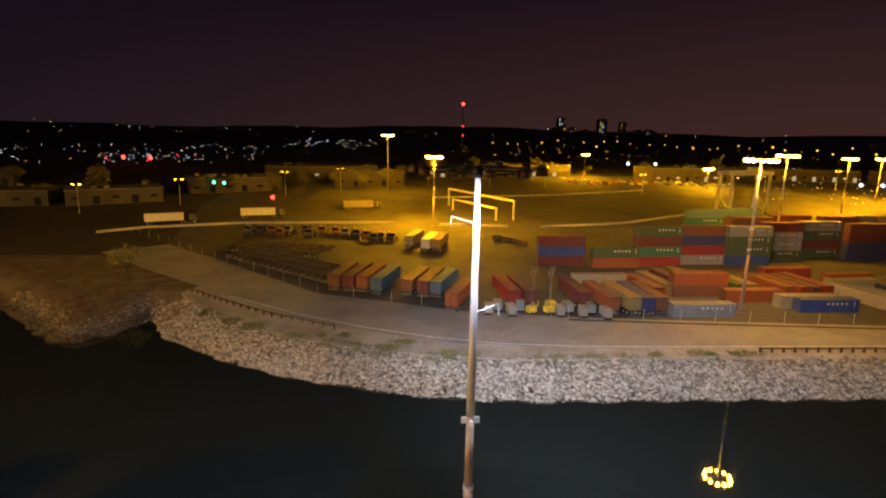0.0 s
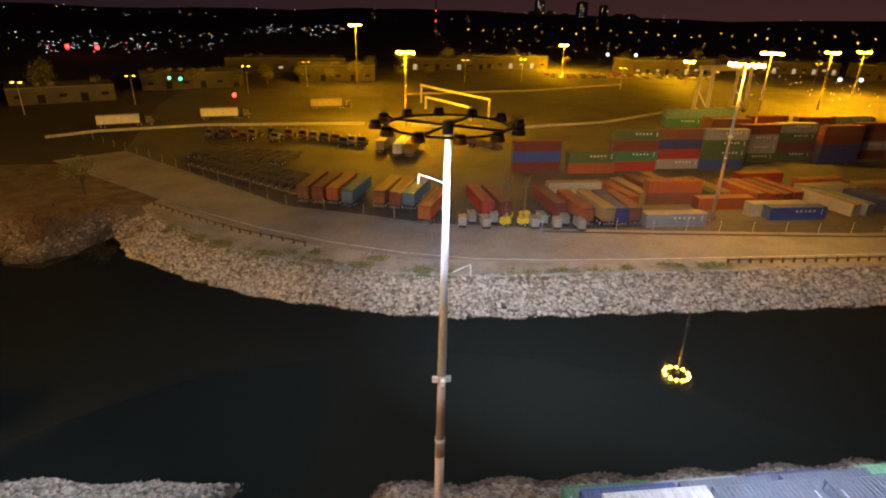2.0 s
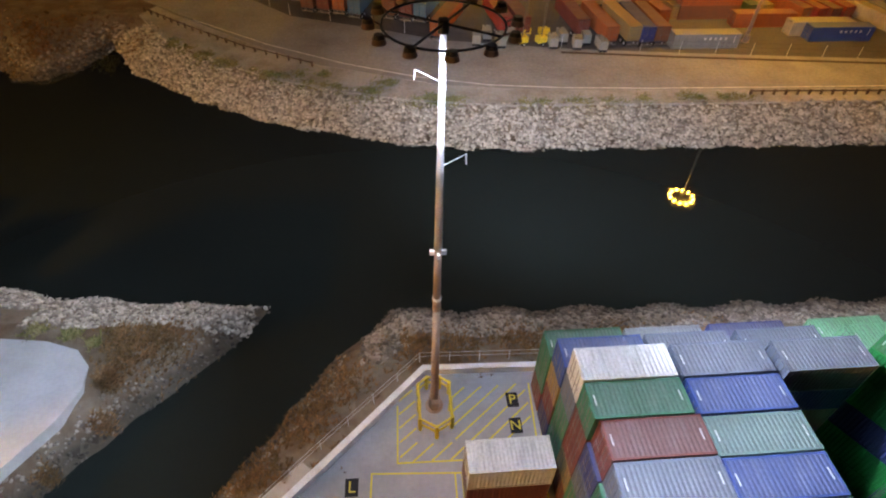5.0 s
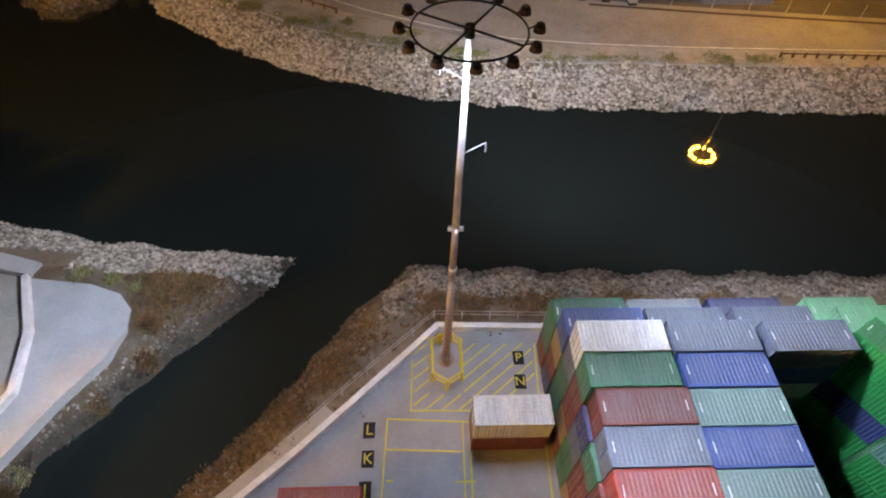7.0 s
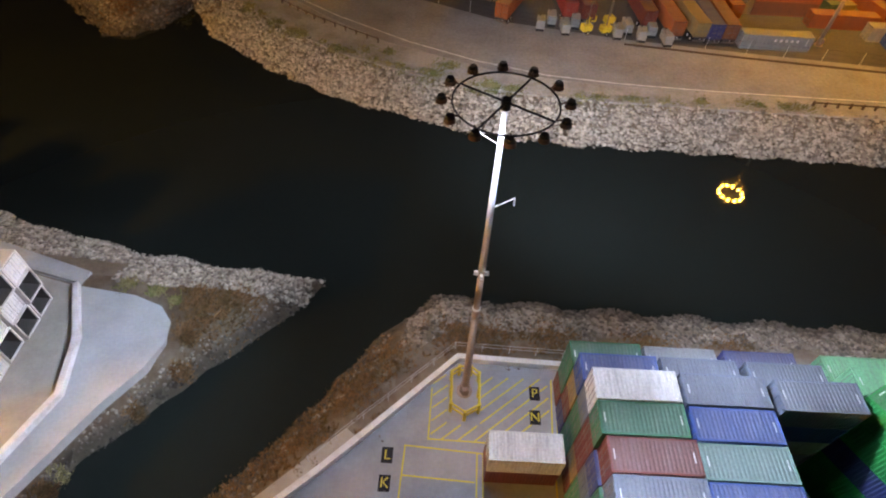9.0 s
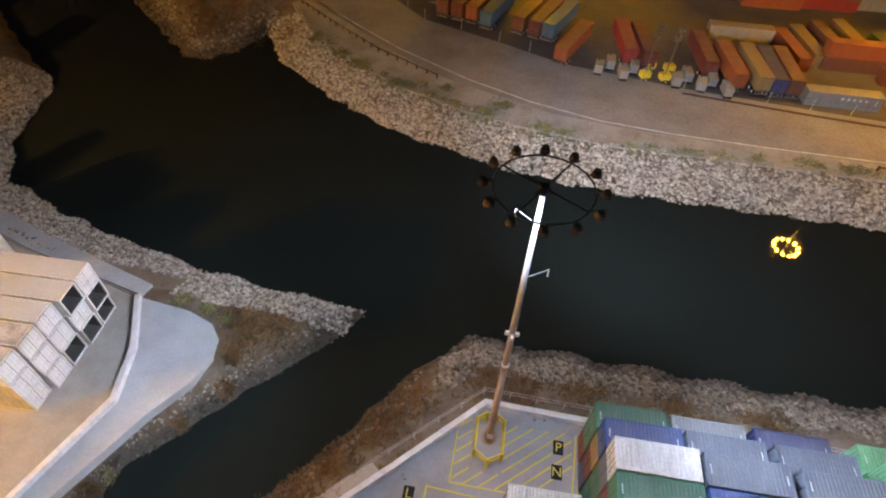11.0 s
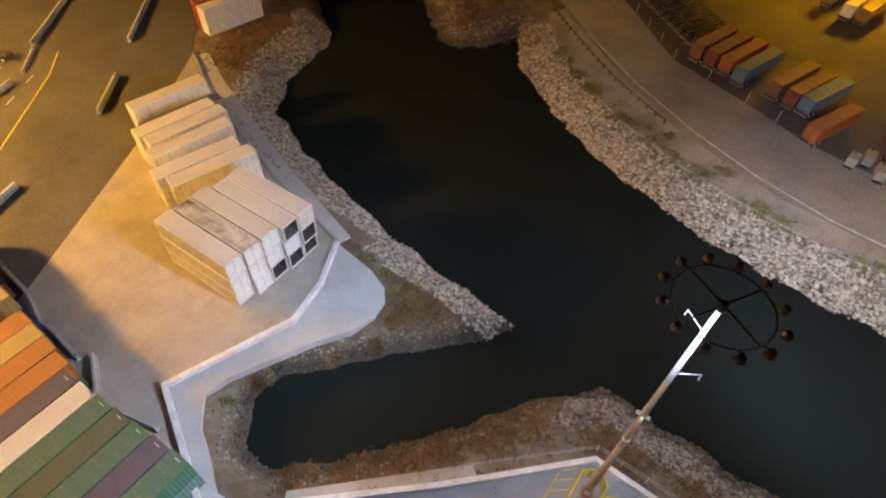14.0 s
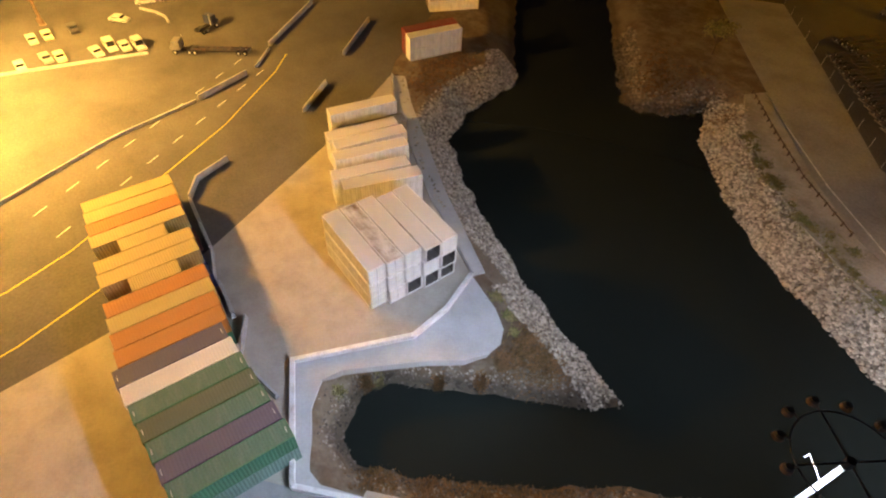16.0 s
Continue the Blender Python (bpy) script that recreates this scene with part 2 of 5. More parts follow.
def ground_height(X, Y):
    d = shore_distance(X, Y)
    d = d + 0.45 * np.sin(X * 0.7 + 1.3 * np.sin(Y * 0.4)) * np.cos(Y * 0.6) * (np.abs(d) < 9)
    wide = np.where(Y > 66, 7.0, np.where((X < 1) & (Y < 40), 4.2, 6.4))
    z = np.where(d > 0, WATER_Z + (-0.12 - WATER_Z) * np.clip(d / wide, 0, 1) ** 0.85, WATER_Z + np.maximum(d * 0.55, -4))
    r = np.hypot(X, Y)
    hill = np.clip((r - 1100) / 1500, 0, 1) * (17 + 12 * np.sin(X * 0.0017 + 1) + 9 * np.sin(X * 0.006 + Y * 0.002))
    return np.where(d > 30, z + np.maximum(hill, 0), z), d


def axis(lo, hi, step, far):
    mid = list(np.arange(lo, hi + 0.01, step))
    return np.array([-f for f in far[::-1] if -f < lo - 4] + mid + [f for f in far if f > hi + 4])


def build_ground():
    far = [160, 180, 205, 235, 270, 320, 400, 520, 700, 900, 1150, 1400, 1700, 2100, 2600, 3300, 4200]
    xs, ys = axis(-150, 135, 1.15, far), axis(-46, 150, 1.15, far)
    X, Y = np.meshgrid(xs, ys)
    Z, D = ground_height(X, Y)
    nx, ny = len(xs), len(ys)
    idx = np.arange(nx * ny).reshape(ny, nx)
    quads = np.stack([idx[:-1, :-1], idx[:-1, 1:], idx[1:, 1:], idx[1:, :-1]], -1).reshape(-1, 4)
    me = bpy.data.meshes.new("ground")
    me.from_pydata(np.stack([X, Y, Z], -1).reshape(-1, 3).tolist(), [], quads.tolist())
    for m in (M_DIRT, M_BANK, M_FARLAND):
        me.materials.append(m)
    dq = D.reshape(-1)[quads].mean(1)
    cx, cy = X.reshape(-1)[quads].mean(1), Y.reshape(-1)[quads].mean(1)
    kind = np.where((dq < 6.5) & ~((cx < -2) & (cy < 41) & (dq > 0.9)), 1, 0)
    # the left field takes the dark far colour too, standing in for missing lamplight
    kind = np.where((np.hypot(cx, cy) > 420) | ((cy > 150) & (cx < 0.55 * cy - 150)), 2, kind)
    me.polygons.foreach_set("material_index", kind.astype(np.int32))
    me.polygons.foreach_set("use_smooth", np.ones(len(quads), bool))
    return tagged(new("ground", me), "dry brown earth with rocky banks round the channel", "ground", kind="structure")


build_ground()
bm = bmesh.new()
bm.faces.new([bm.verts.new(p) for p in ((-420, -30, WATER_Z), (420, -30, WATER_Z), (420, 330, WATER_Z), (-420, 330, WATER_Z))])
tagged(part("water", bm, M_WATER), "still dark green harbour water mirroring the lights", "water", kind="structure")

# ---------------------------------------------------------------- paving
KERB_NEAR = [(150, 31.6), (14.8, 32.9), (4.3, 33.2), (-3.3, 25.6), (-7.5, 21.5), (-18.2, 11.8), (-23.4, 6.7)]
KERB_LEFT = [(-37.3, 13.0), (-32.2, 27.2), (-33.4, 33.2), (-36.4, 39.5)]
slab("quay_deck", KERB_NEAR + [(-27.2, 3.2), (-29, -45), (150, -45)], 0.0, 1.6, M_DECK, "grey concrete container quay with yellow bay markings", "pavement")
slab("terminal_deck", [(-23.4, 6.7)] + KERB_LEFT + [(-53.3, 43.7), (-79.0, 52.8), (-89.3, 58.1), (-76.2, 38.5), (-62.1, 12.4), (-54.1, -4.1), (-52.1, -17.3), (-52, -45), (-29, -45), (-27.2, 3.2)], 0.0, 1.6, M_PINK,
     "pale worn concrete terminal yard", "pavement")
slab("terminal_road", [(-89.3, 58.1), (-76.2, 38.5), (-62.1, 12.4), (-54.1, -4.1), (-52.1, -17.3), (-52, -45), (-195.1, -39.6), (-188.4, 60.9), (-141.1, 98.2), (-112.9, 86.9), (-93.9, 62.0)], 0.0, 1.0, M_ASPHALT,
     "worn asphalt terminal road with painted lanes", "road")
slab("apron", [(-23.2, 6.9), (-37.1, 13.1), (-32.0, 27.2), (-33.2, 33.3), (-36.2, 39.6), (-30, 38.8), (-26.8, 37.6), (-25.2, 35.8), (-24.9, 33.4), (-26, 30.4), (-28.5, 26.5), (-33, 17.5), (-33.2, 14.8), (-30.6, 12.2), (-24.1, 8.9), (-22.1, 9.2), (-18.6, 12.2), (-18.2, 11.9)],
     -0.01, 1.2, M_APRON, "light blue-grey concrete apron outside the kerb", "pavement")
slab("bank_apron", [(-36.2, 39.7), (-53.3, 43.8), (-79.0, 52.9), (-89.3, 58.2), (-87.4, 60.5), (-78.1, 56.1), (-53.1, 46.8), (-36, 41.6)], -0.01, 1.2, M_APRON, "narrow blue-grey concrete strip above the bank", "pavement")
slab("old_slab", [(-7.8, 21.6), (-18.4, 12.0), (-18.9, 12.9), (-7.2, 24.2), (-5.6, 25.6), (-4.6, 24.8)], -0.02, 0.8, M_PINK, "cracked pale concrete strip beside the kerb", "pavement")
slab("track", [(-79.3, 152.6), (-62.5, 137.4), (-42.7, 119.9), (-20.9, 101.0), (-9.4, 93.4), (9.4, 86.3), (25.3, 83.9), (59.8, 83.0), (152.7, 81.9), (152.4, 90.4), (90.6, 92.6), (52.9, 96.2), (32.2, 98.6), (10.8, 102.7), (-1.0, 108.1), (-16.6, 114.2), (-47.1, 144.8), (-65.9, 162.7)],
     0.03, 0.6, M_TRACK, "pale gravel service track along the shore", "road")
slab("verge", [(-42.7, 119.9), (-20.9, 101.0), (-9.4, 93.4), (9.4, 86.3), (25.3, 83.9), (59.8, 83.0), (152.7, 81.9), (152.8, 77.6), (76.2, 78.6), (53.2, 78.8), (35.9, 79.1), (20.1, 79.4), (7.0, 81.0), (-5.1, 84.4), (-16.2, 89.0), (-25.8, 95.0), (-37.3, 104.7), (-44.7, 115.3)],
     -0.04, 0.5, M_VERGE, "bare pale gravel verge between the track and the rocks", "verge")
slab("container_yard", [(-65.9, 162.7), (-47.1, 144.8), (-16.6, 114.2), (-1.0, 108.1), (10.8, 102.7), (32.2, 98.6), (52.9, 96.2), (90.6, 92.6), (152.4, 90.4), (420, 82), (420, 560), (-100, 420), (-83.1, 240.0)],
     0.045, 0.6, M_ASPHALT, "worn asphalt container yard", "pavement")
bm = strip(bmesh.new(), KERB_NEAR, 0.55, -0.4, 0.75)
tagged(part("kerb_near", bm, M_KERB), "white painted concrete kerb wall along the quay edge", "kerb", kind="structure")
bm = strip(bmesh.new(), [(-23.4, 6.7)] + KERB_LEFT, 0.55, -0.4, 0.75)
tagged(part("kerb_left", bm, M_KERB), "white painted concrete kerb wall round the terminal yard", "kerb", kind="structure")
bm = strip(bmesh.new(), [(-36.6, 40.0), (-53.3, 44.1), (-79.0, 53.1), (-89.3, 58.5)], 0.3, -0.4, 0.35)
tagged(part("kerb_bank", bm, M_APRON), "low concrete kerb above the rocky bank", "kerb", kind="structure")


def painted(name, lines, w, z, mat, label):
    bm = bmesh.new()
    for l in lines:
        strip(bm, l, w, z - 0.02, z)
    return tagged(part(name, bm, mat), label, "road marking", kind="structure")


TRACK_EDGE = [(-34.2, 112.7), (-19.0, 101.6), (-5.5, 93.9), (6.1, 88.9), (17.6, 85.7), (29.2, 84.4), (43.6, 83.7), (59.8, 83.4), (105.0, 82.8), (150.8, 82.3)]
painted("edge_line", [TRACK_EDGE], 0.3, 0.045, M_LINE, "worn white edge line of the service track")


stripes = []
for k in range(11):
    # parallel diagonals clipped to the hatched field
    c = 23.6 + 1.25 * k - 4.4
    ends = []
    for x in np.arange(2.0, 13.01, 0.1):
        y = c + 0.83 * (x - 2.0)
        if 25.0 <= y <= 31.5 - 0.0 and not (abs(x - 4.97) < 1.5 and abs(y - 28.9) < 2.4):
            ends.append((x, y))
        elif ends:
            if len(ends) > 4:
                stripes.append([ends[0], ends[-1]])
            ends = []
    if len(ends) > 4:
        stripes.append([ends[0], ends[-1]])
painted("hatching", stripes + [[(1.9, 30.0), (1.8, 25.0), (13.1, 24.8)], [(13.0, 24.8), (13.4, 31.5)], [(13.5, 24.8), (13.85, 31.5)]], 0.14, 0.012, M_YELLOW, "worn yellow diagonal hatching on the quay")
painted("bay_lines", [[(-0.6, 6), (-0.5, 17.5), (-0.2, 24.3), (6.8, 23.9)], [(-0.3, 21.7), (6.0, 21.4)], [(6.2, 23.9), (5.9, 6)], [(6.75, 23.8), (6.5, 6)], [(-0.1, 19.2), (0.4, 19.2)], [(5.4, 19.0), (7.0, 19.0)], [(13.1, 24.8), (12.7, 6)]],
        0.14, 0.012, M_YELLOW, "worn yellow bay lines on the quay")


def letter(ch, x, y, size=1.25):
    root = tagged(part("bay_letter", box(bmesh.new(), x - 0.5, y - 0.7, -0.01, x + 0.5, y + 0.7, 0.017), M_BLACK), "yellow stencilled letter on a black square painted on the quay", "marking", kind="thing")
    cu = bpy.data.curves.new("letter", "FONT")
    cu.body, cu.size, cu.align_x, cu.align_y, cu.extrude = ch, size, "CENTER", "CENTER", 0.002
    tmp = bpy.data.objects.new("letter", cu)
    me = bpy.data.meshes.new_from_object(tmp)
    me.materials.clear()
    me.materials.append(M_YELLOW)
    share("character", me, root, pose(x, y, 0.024))
    return root


for ch, x, y in (("L", -1.7, 23.35), ("K", -1.7, 20.95), ("J", -1.8, 18.5), ("P", 11.7, 29.95), ("N", 11.6, 27.55)):
    letter(ch, x, y)
painted("lane_line", [[(-66.9, -21.1), (-68.3, -13.9), (-71.7, -5.5), (-90.0, 23.3), (-103.0, 38.7), (-108.8, 43.8)], [(-52, -40), (-58, -14), (-62.3, -3.1)]], 0.22, 0.012, M_YELLOW, "yellow centre line on the terminal road")
painted("lane_dash", [[(x - 0.62 * s, y + 0.95 * s) for s in (0, 2.2)] for x0, y0 in ((-82.4, -8.8), (-75.7, -6.7)) for x, y in [(x0 - 3.5 * k, y0 + 5.2 * k) for k in range(9)]], 0.16, 0.012, M_LINE, "white dashed lane markings on the terminal road")


# ---------------------------------------------------------------- rocks
def rocks(name, pick, count, size, seed, label, mat, reach):
    rnd = np.random.RandomState(seed)
    base = bmesh.new()
    bmesh.ops.create_icosphere(base, subdivisions=1, radius=1)
    bv = np.array([v.co[:] for v in base.verts])
    bf = np.array([[v.index for v in f.verts] for f in base.faces])
    base.free()
    X, Y = rnd.uniform(pick[0], pick[2], count * 12), rnd.uniform(pick[1], pick[3], count * 12)
    Z, D = ground_height(X, Y)
    keep = np.where((D > -0.8) & (D < reach * (0.72 + 0.28 * rnd.rand(len(D)))))[0][:count]
    V, F = [], []
    for k, i in enumerate(keep):
        s = size * rnd.uniform(0.55, 1.5)
        v = bv * (1 + rnd.uniform(-0.28, 0.28, (len(bv), 1))) * s * np.array([1, rnd.uniform(0.65, 1), rnd.uniform(0.5, 0.8)])
        a = rnd.uniform(0, 6.28)
        v = v @ np.array([[math.cos(a), -math.sin(a), 0], [math.sin(a), math.cos(a), 0], [0, 0, 1]]) + (X[i], Y[i], Z[i] + 0.12 * s)
        V.append(v)
        F.append(bf + k * len(bv))
    me = bpy.data.meshes.new(name)
    me.from_pydata(np.concatenate(V).tolist(), [], np.concatenate(F).tolist())
    me.materials.append(mat)
    return tagged(new(name, me), label, "rocks", kind="stuff")


rocks("riprap", (-48.5, 69.5, 108, 112), 17000, 0.28, 1, "pale broken riprap stones on the far bank", M_ROCK, 7.4)
rocks("riprap", (-88, 44.4, -11.3, 86), 11000, 0.23, 2, "grey riprap stones along the spit", M_ROCK, 7.2)
rocks("riprap", (-33.5, 40.6, -12.6, 44.4), 1250, 0.23, 6, "grey riprap stones at the tip of the spit", M_ROCK, 7.2)
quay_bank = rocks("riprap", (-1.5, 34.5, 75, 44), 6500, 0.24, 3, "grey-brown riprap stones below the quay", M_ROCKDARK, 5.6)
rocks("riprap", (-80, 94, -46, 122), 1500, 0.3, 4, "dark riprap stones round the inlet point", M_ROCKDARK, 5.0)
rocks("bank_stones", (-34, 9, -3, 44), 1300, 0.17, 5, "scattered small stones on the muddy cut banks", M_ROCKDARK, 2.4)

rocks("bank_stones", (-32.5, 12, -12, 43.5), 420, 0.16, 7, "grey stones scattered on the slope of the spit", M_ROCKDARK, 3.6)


def loose_rocks(parent, x0, x1, y0, y1, count):
    """Larger single stones on the stretch of bank below the quay corner."""
    rnd = random.Random(9)
    forms = []
    for k in range(6):
        bm = bmesh.new()
        bmesh.ops.create_icosphere(bm, subdivisions=1, radius=1)
        for v in bm.verts:
            v.co *= rnd.uniform(0.75, 1.2)
            v.co.z *= 0.65
        me = bpy.data.meshes.new("rock")
        bm.to_mesh(me)
        bm.free()
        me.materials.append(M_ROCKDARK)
        forms.append(me)
    made = 0
    while made < count:
        x, y = rnd.uniform(x0, x1), rnd.uniform(y0, y1)
        z, d = ground_height(np.array([x]), np.array([y]))
        if -0.5 < d[0] < 4.8:
            s = rnd.uniform(0.2, 0.36)
            share("rock", rnd.choice(forms), parent, pose(x, y, float(z[0]) + 0.2 * s, rnd.uniform(-20, 20), rnd.uniform(-20, 20), rnd.uniform(0, 360)) @ Matrix.Diagonal((s, s, s, 1)))
            made += 1


loose_rocks(quay_bank, -1, 14, 35, 43.5, 260)


# ---------------------------------------------------------------- the white high mast
def high_mast(x, y, h, ring_r, heads, lens, pole_low, pole_high, label, bowl=False, arms=()):
    root = new("high_mast")
    root.location = (x, y, 0)
    tagged(root, label, "light mast", kind="thing")
    cuts = [0, 0.39 * h, 0.425 * h, 0.57 * h, h - 0.4]
    for k, (z0, z1) in enumerate(zip(cuts, cuts[1:])):
        r0, r1 = 0.36 - 0.235 * z0 / h, 0.36 - 0.235 * z1 / h
        # the lower three sections take pole_low, the top one pole_high
        part("pole_section", tube(bmesh.new(), (0, 0, z0), (0, 0, z1), r0 + 0.02 * (k % 2), r1 + 0.02 * (k % 2), 16), pole_low if k < 3 else pole_high, root, smooth=True)
    ring = bmesh.new()
    loops = []
    for k in range(48):
        c, d = math.cos(2 * math.pi * k / 48), math.sin(2 * math.pi * k / 48)
        loops.append([ring.verts.new(((ring_r + 0.055 * math.cos(u * math.pi / 3)) * c, (ring_r + 0.055 * math.cos(u * math.pi / 3)) * d, h + 0.055 * math.sin(u * math.pi / 3))) for u in range(6)])
    for p0, p1 in zip(loops, loops[1:] + loops[:1]):
        for u in range(6):
            ring.faces.new((p0[u], p1[u], p1[(u + 1) % 6], p0[(u + 1) % 6]))
    part("lamp_ring", ring, M_DARK, root)
    for k in range(4):
        a = math.pi / 2 * k + 1.02
        part("ring_spoke", tube(bmesh.new(), (0.15 * math.cos(a), 0.15 * math.sin(a), h), (ring_r * math.cos(a), ring_r * math.sin(a), h), 0.06, sides=8), M_DARK, root)
    part("hub", tube(bmesh.new(), (0, 0, h - 0.4), (0, 0, h + 0.2), 0.27, 0.25, 14), M_DARK, root)
    for k in range(heads):
        a = 2 * math.pi * k / heads + 0.02
        p = Vector(((ring_r + 0.55) * math.cos(a), (ring_r + 0.55) * math.sin(a), h))
        q = Vector((math.cos(a), math.sin(a), 0))
        bmh = bmesh.new()
        tube(bmh, p + Vector((0, 0, 0.10)), p + Vector((0, 0, -0.13)), 0.27, 0.32, 14, caps=False)
        bmh.faces.new([bmh.verts.new(p + Vector((0.285 * math.cos(2 * math.pi * i / 14), 0.285 * math.sin(2 * math.pi * i / 14), 0.09))) for i in range(14)])
        tube(bmh, p - q * 0.55, p - q * 0.14 + Vector((0, 0, 0.2)), 0.045, sides=8)
        head = part("lamp_head", bmh, M_LAMPHEAD, root)
        part("ballast_box", tube(bmesh.new(), p + Vector((0, 0, 0.11)), p + Vector((0, 0, 0.27)), 0.26, 0.2, 12), M_DARK, head, "dark ballast housing")
        lb = bmesh.new()
        if bowl:
            tube(lb, p + Vector((0, 0, -0.14)), p + Vector((0, 0, -0.34)), 0.32, 0.30, 8)
            tube(lb, p + Vector((0, 0, -0.34)), p + Vector((0, 0, -0.55)), 0.30, 0.14, 8)
        else:
            tube(lb, p + Vector((0, 0, -0.05)), p + Vector((0, 0, -0.10)), 0.25, 0.25, 14)
        part("lens", lb, lens, head, "glowing lamp glass")
    part("collar", box(box(bmesh.new(), -0.52, -0.09, 0.556 * h, 0.52, 0.09, 0.566 * h), -0.09, -0.52, 0.5565 * h, 0.09, 0.52, 0.5655 * h), M_COLLAR, root, "white crossed collar plate")
    part("joint_band", tube(bmesh.new(), (0, 0, 0.424 * h), (0, 0, 0.431 * h), 0.31, 0.31, 16), M_COLLAR, root)
    for z, dx, dy, drop in arms:
        a = bmesh.new()
        tube(a, (0.15 * dx, 0.15 * dy, z), (1.55 * dx, 1.55 * dy, z + 0.25), 0.028, sides=8)
        tube(a, (1.55 * dx, 1.55 * dy, z + 0.25), (1.6 * dx, 1.6 * dy, z - drop), 0.04, sides=8)
        part("bracket_arm", a, M_COLLAR, root, "thin white hooked bracket arm")
    part("base_flange", tube(tube(bmesh.new(), (0, 0, 0), (0, 0, 0.12), 0.75, 0.75, 16), (0, 0, 0.12), (0, 0, 1.3), 0.5, 0.46, 16), M_BROWNPOLE, root)
    part("winch_box", box(bmesh.new(), -0.3, -0.8, 0.55, 0.3, -0.35, 1.5, 0.03), M_BROWNPOLE, root)
    return root


high_mast(*MAST, 32.35, 2.8, 12, M_LENS, M_BROWNPOLE, M_STEEL, "tall tapered steel light mast with a ring of white floodlights",
          arms=((29.55, -0.82, 0.52, 0.25), (24.6, 0.96, 0.5, 0.45)))
for x, y, z, w in FAR_MASTS + LEFT_MASTS:
    high_mast(x, y, z, 2.05, 12, glow("sodium_lamp_glass", (1.0, 0.45, 0.03 if w == 640 else 6.0 / w) if x > -100 else SODIUM, 1.75 * w), M_BROWNPOLE, M_STEEL, "tall steel light mast with a ring of orange sodium lamps", bowl=True)


def guard_rail(x, y):
    """The yellow cage of pipe round the foot of the mast."""
    root = new("guard_rail")
    root.location = (x, y, 0)
    tagged(root, "yellow painted steel guard rail round the mast foot", "guard rail", kind="thing")
    P = [(-1.3, -1.5), (0, -2.3), (1.3, -1.5), (1.3, 1.7), (0.55, 2.3), (-0.55, 2.3), (-1.3, 1.7)]
    for px, py in P + [(-1.3, 0.1), (1.3, 0.1)]:
        part("post", tube(bmesh.new(), (px, py, 0), (px, py, 1.75), 0.16, sides=10), M_YELLOW, root)
    for z in (0.9, 1.68):
        bm = bmesh.new()
        for a, b in zip(P, P[1:] + P[:1]):
            tube(bm, (*a, z), (*b, z), 0.1, sides=8)
        part("rail", bm, M_YELLOW, root)
    return root


guard_rail(MAST[0], MAST[1] - 0.6)


# ---------------------------------------------------------------- containers
PAINT = {}
COLOURS = dict(white=(0.84, 0.84, 0.82), green=(0.07, 0.24, 0.14), maroon=(0.20, 0.055, 0.045), red=(0.38, 0.055, 0.04), blue=(0.06, 0.11, 0.36), slate=(0.17, 0.20, 0.27),
               navy=(0.06, 0.07, 0.22), teal=(0.20, 0.33, 0.30), bright=(0.04, 0.36, 0.09), orange=(0.40, 0.12, 0.04), cream=(0.50, 0.44, 0.33), grey=(0.36, 0.38, 0.39),
               purple=(0.13, 0.11, 0.20), tan=(0.42, 0.30, 0.12), pale=(1.12, 1.11, 1.08), stained=(1.08, 1.05, 0.98), olive=(0.10, 0.16, 0.07), sand=(0.62, 0.48, 0.18), mint=(0.26, 0.60, 0.32), amber=(0.60, 0.26, 0.07), brown=(0.24, 0.10, 0.05), steelblue=(0.10, 0.20, 0.30))
for k, c in COLOURS.items():
    c = [0.72 * v for v in c]
    grime = [0.5 * v + 0.09 for v in c]
    if k == "stained":
        grime = (0.17, 0.11, 0.05)
    PAINT[k] = material(k + "_container_paint", c, 0.55, spots=[0.7 * v + 0.015 for v in c], scale=0.9, amount=0.9, bump=0.06, fine=7, stretch=(2.5, 2.5, 0.5))
    PAINT[k + "_roof"] = material(k + "_weathered_roof", [0.60 * v + 0.045 for v in c] if max(c) < 0.4 else (0.62, 0.60, 0.57) if k in ("pale", "stained") else c, 0.7, spots=grime, scale=0.6, amount=1.0 if k == "stained" else 0.3 if k in ("pale", "sand", "amber", "tan", "purple", "olive") else 0.8, bump=0.1, fine=5,
                                   stretch=(0.5, 1, 1.0) if k == "stained" else (0.4, 0.6, 0.6) if k in ("pale", "sand", "amber", "tan", "purple", "olive") else (3.2, 1.0, 0.6),
                                   grain_amount=0.15 if k in ("pale", "sand", "amber", "tan", "purple", "olive") else 0.35)
M_MARK = material("white_lettering", (0.7, 0.7, 0.7), 0.6, bump=0)
# dark colour that stands in for the shade inside open containers
M_HOLDSHADE = material("hold_shade_colour", (0.075, 0.07, 0.065), 0.8, spots=(0.12, 0.11, 0.10), scale=0.8, bump=0.05)
M_WHITEDOOR = material("white_door_paint", (0.82, 0.82, 0.80), 0.5, spots=(0.6, 0.58, 0.54), scale=1.2, amount=0.4, bump=0.03, grain_amount=0.08)
M_ROD = material("dull_lock_steel", (0.20, 0.19, 0.18), 0.5, 0.5, scale=2.0, bump=0.02)
M_CASTING = material("rusty_corner_casting", (0.17, 0.10, 0.07), 0.8, spots=(0.10, 0.05, 0.03), scale=4.0, amount=0.9, bump=0.1)
SHAPES = {}


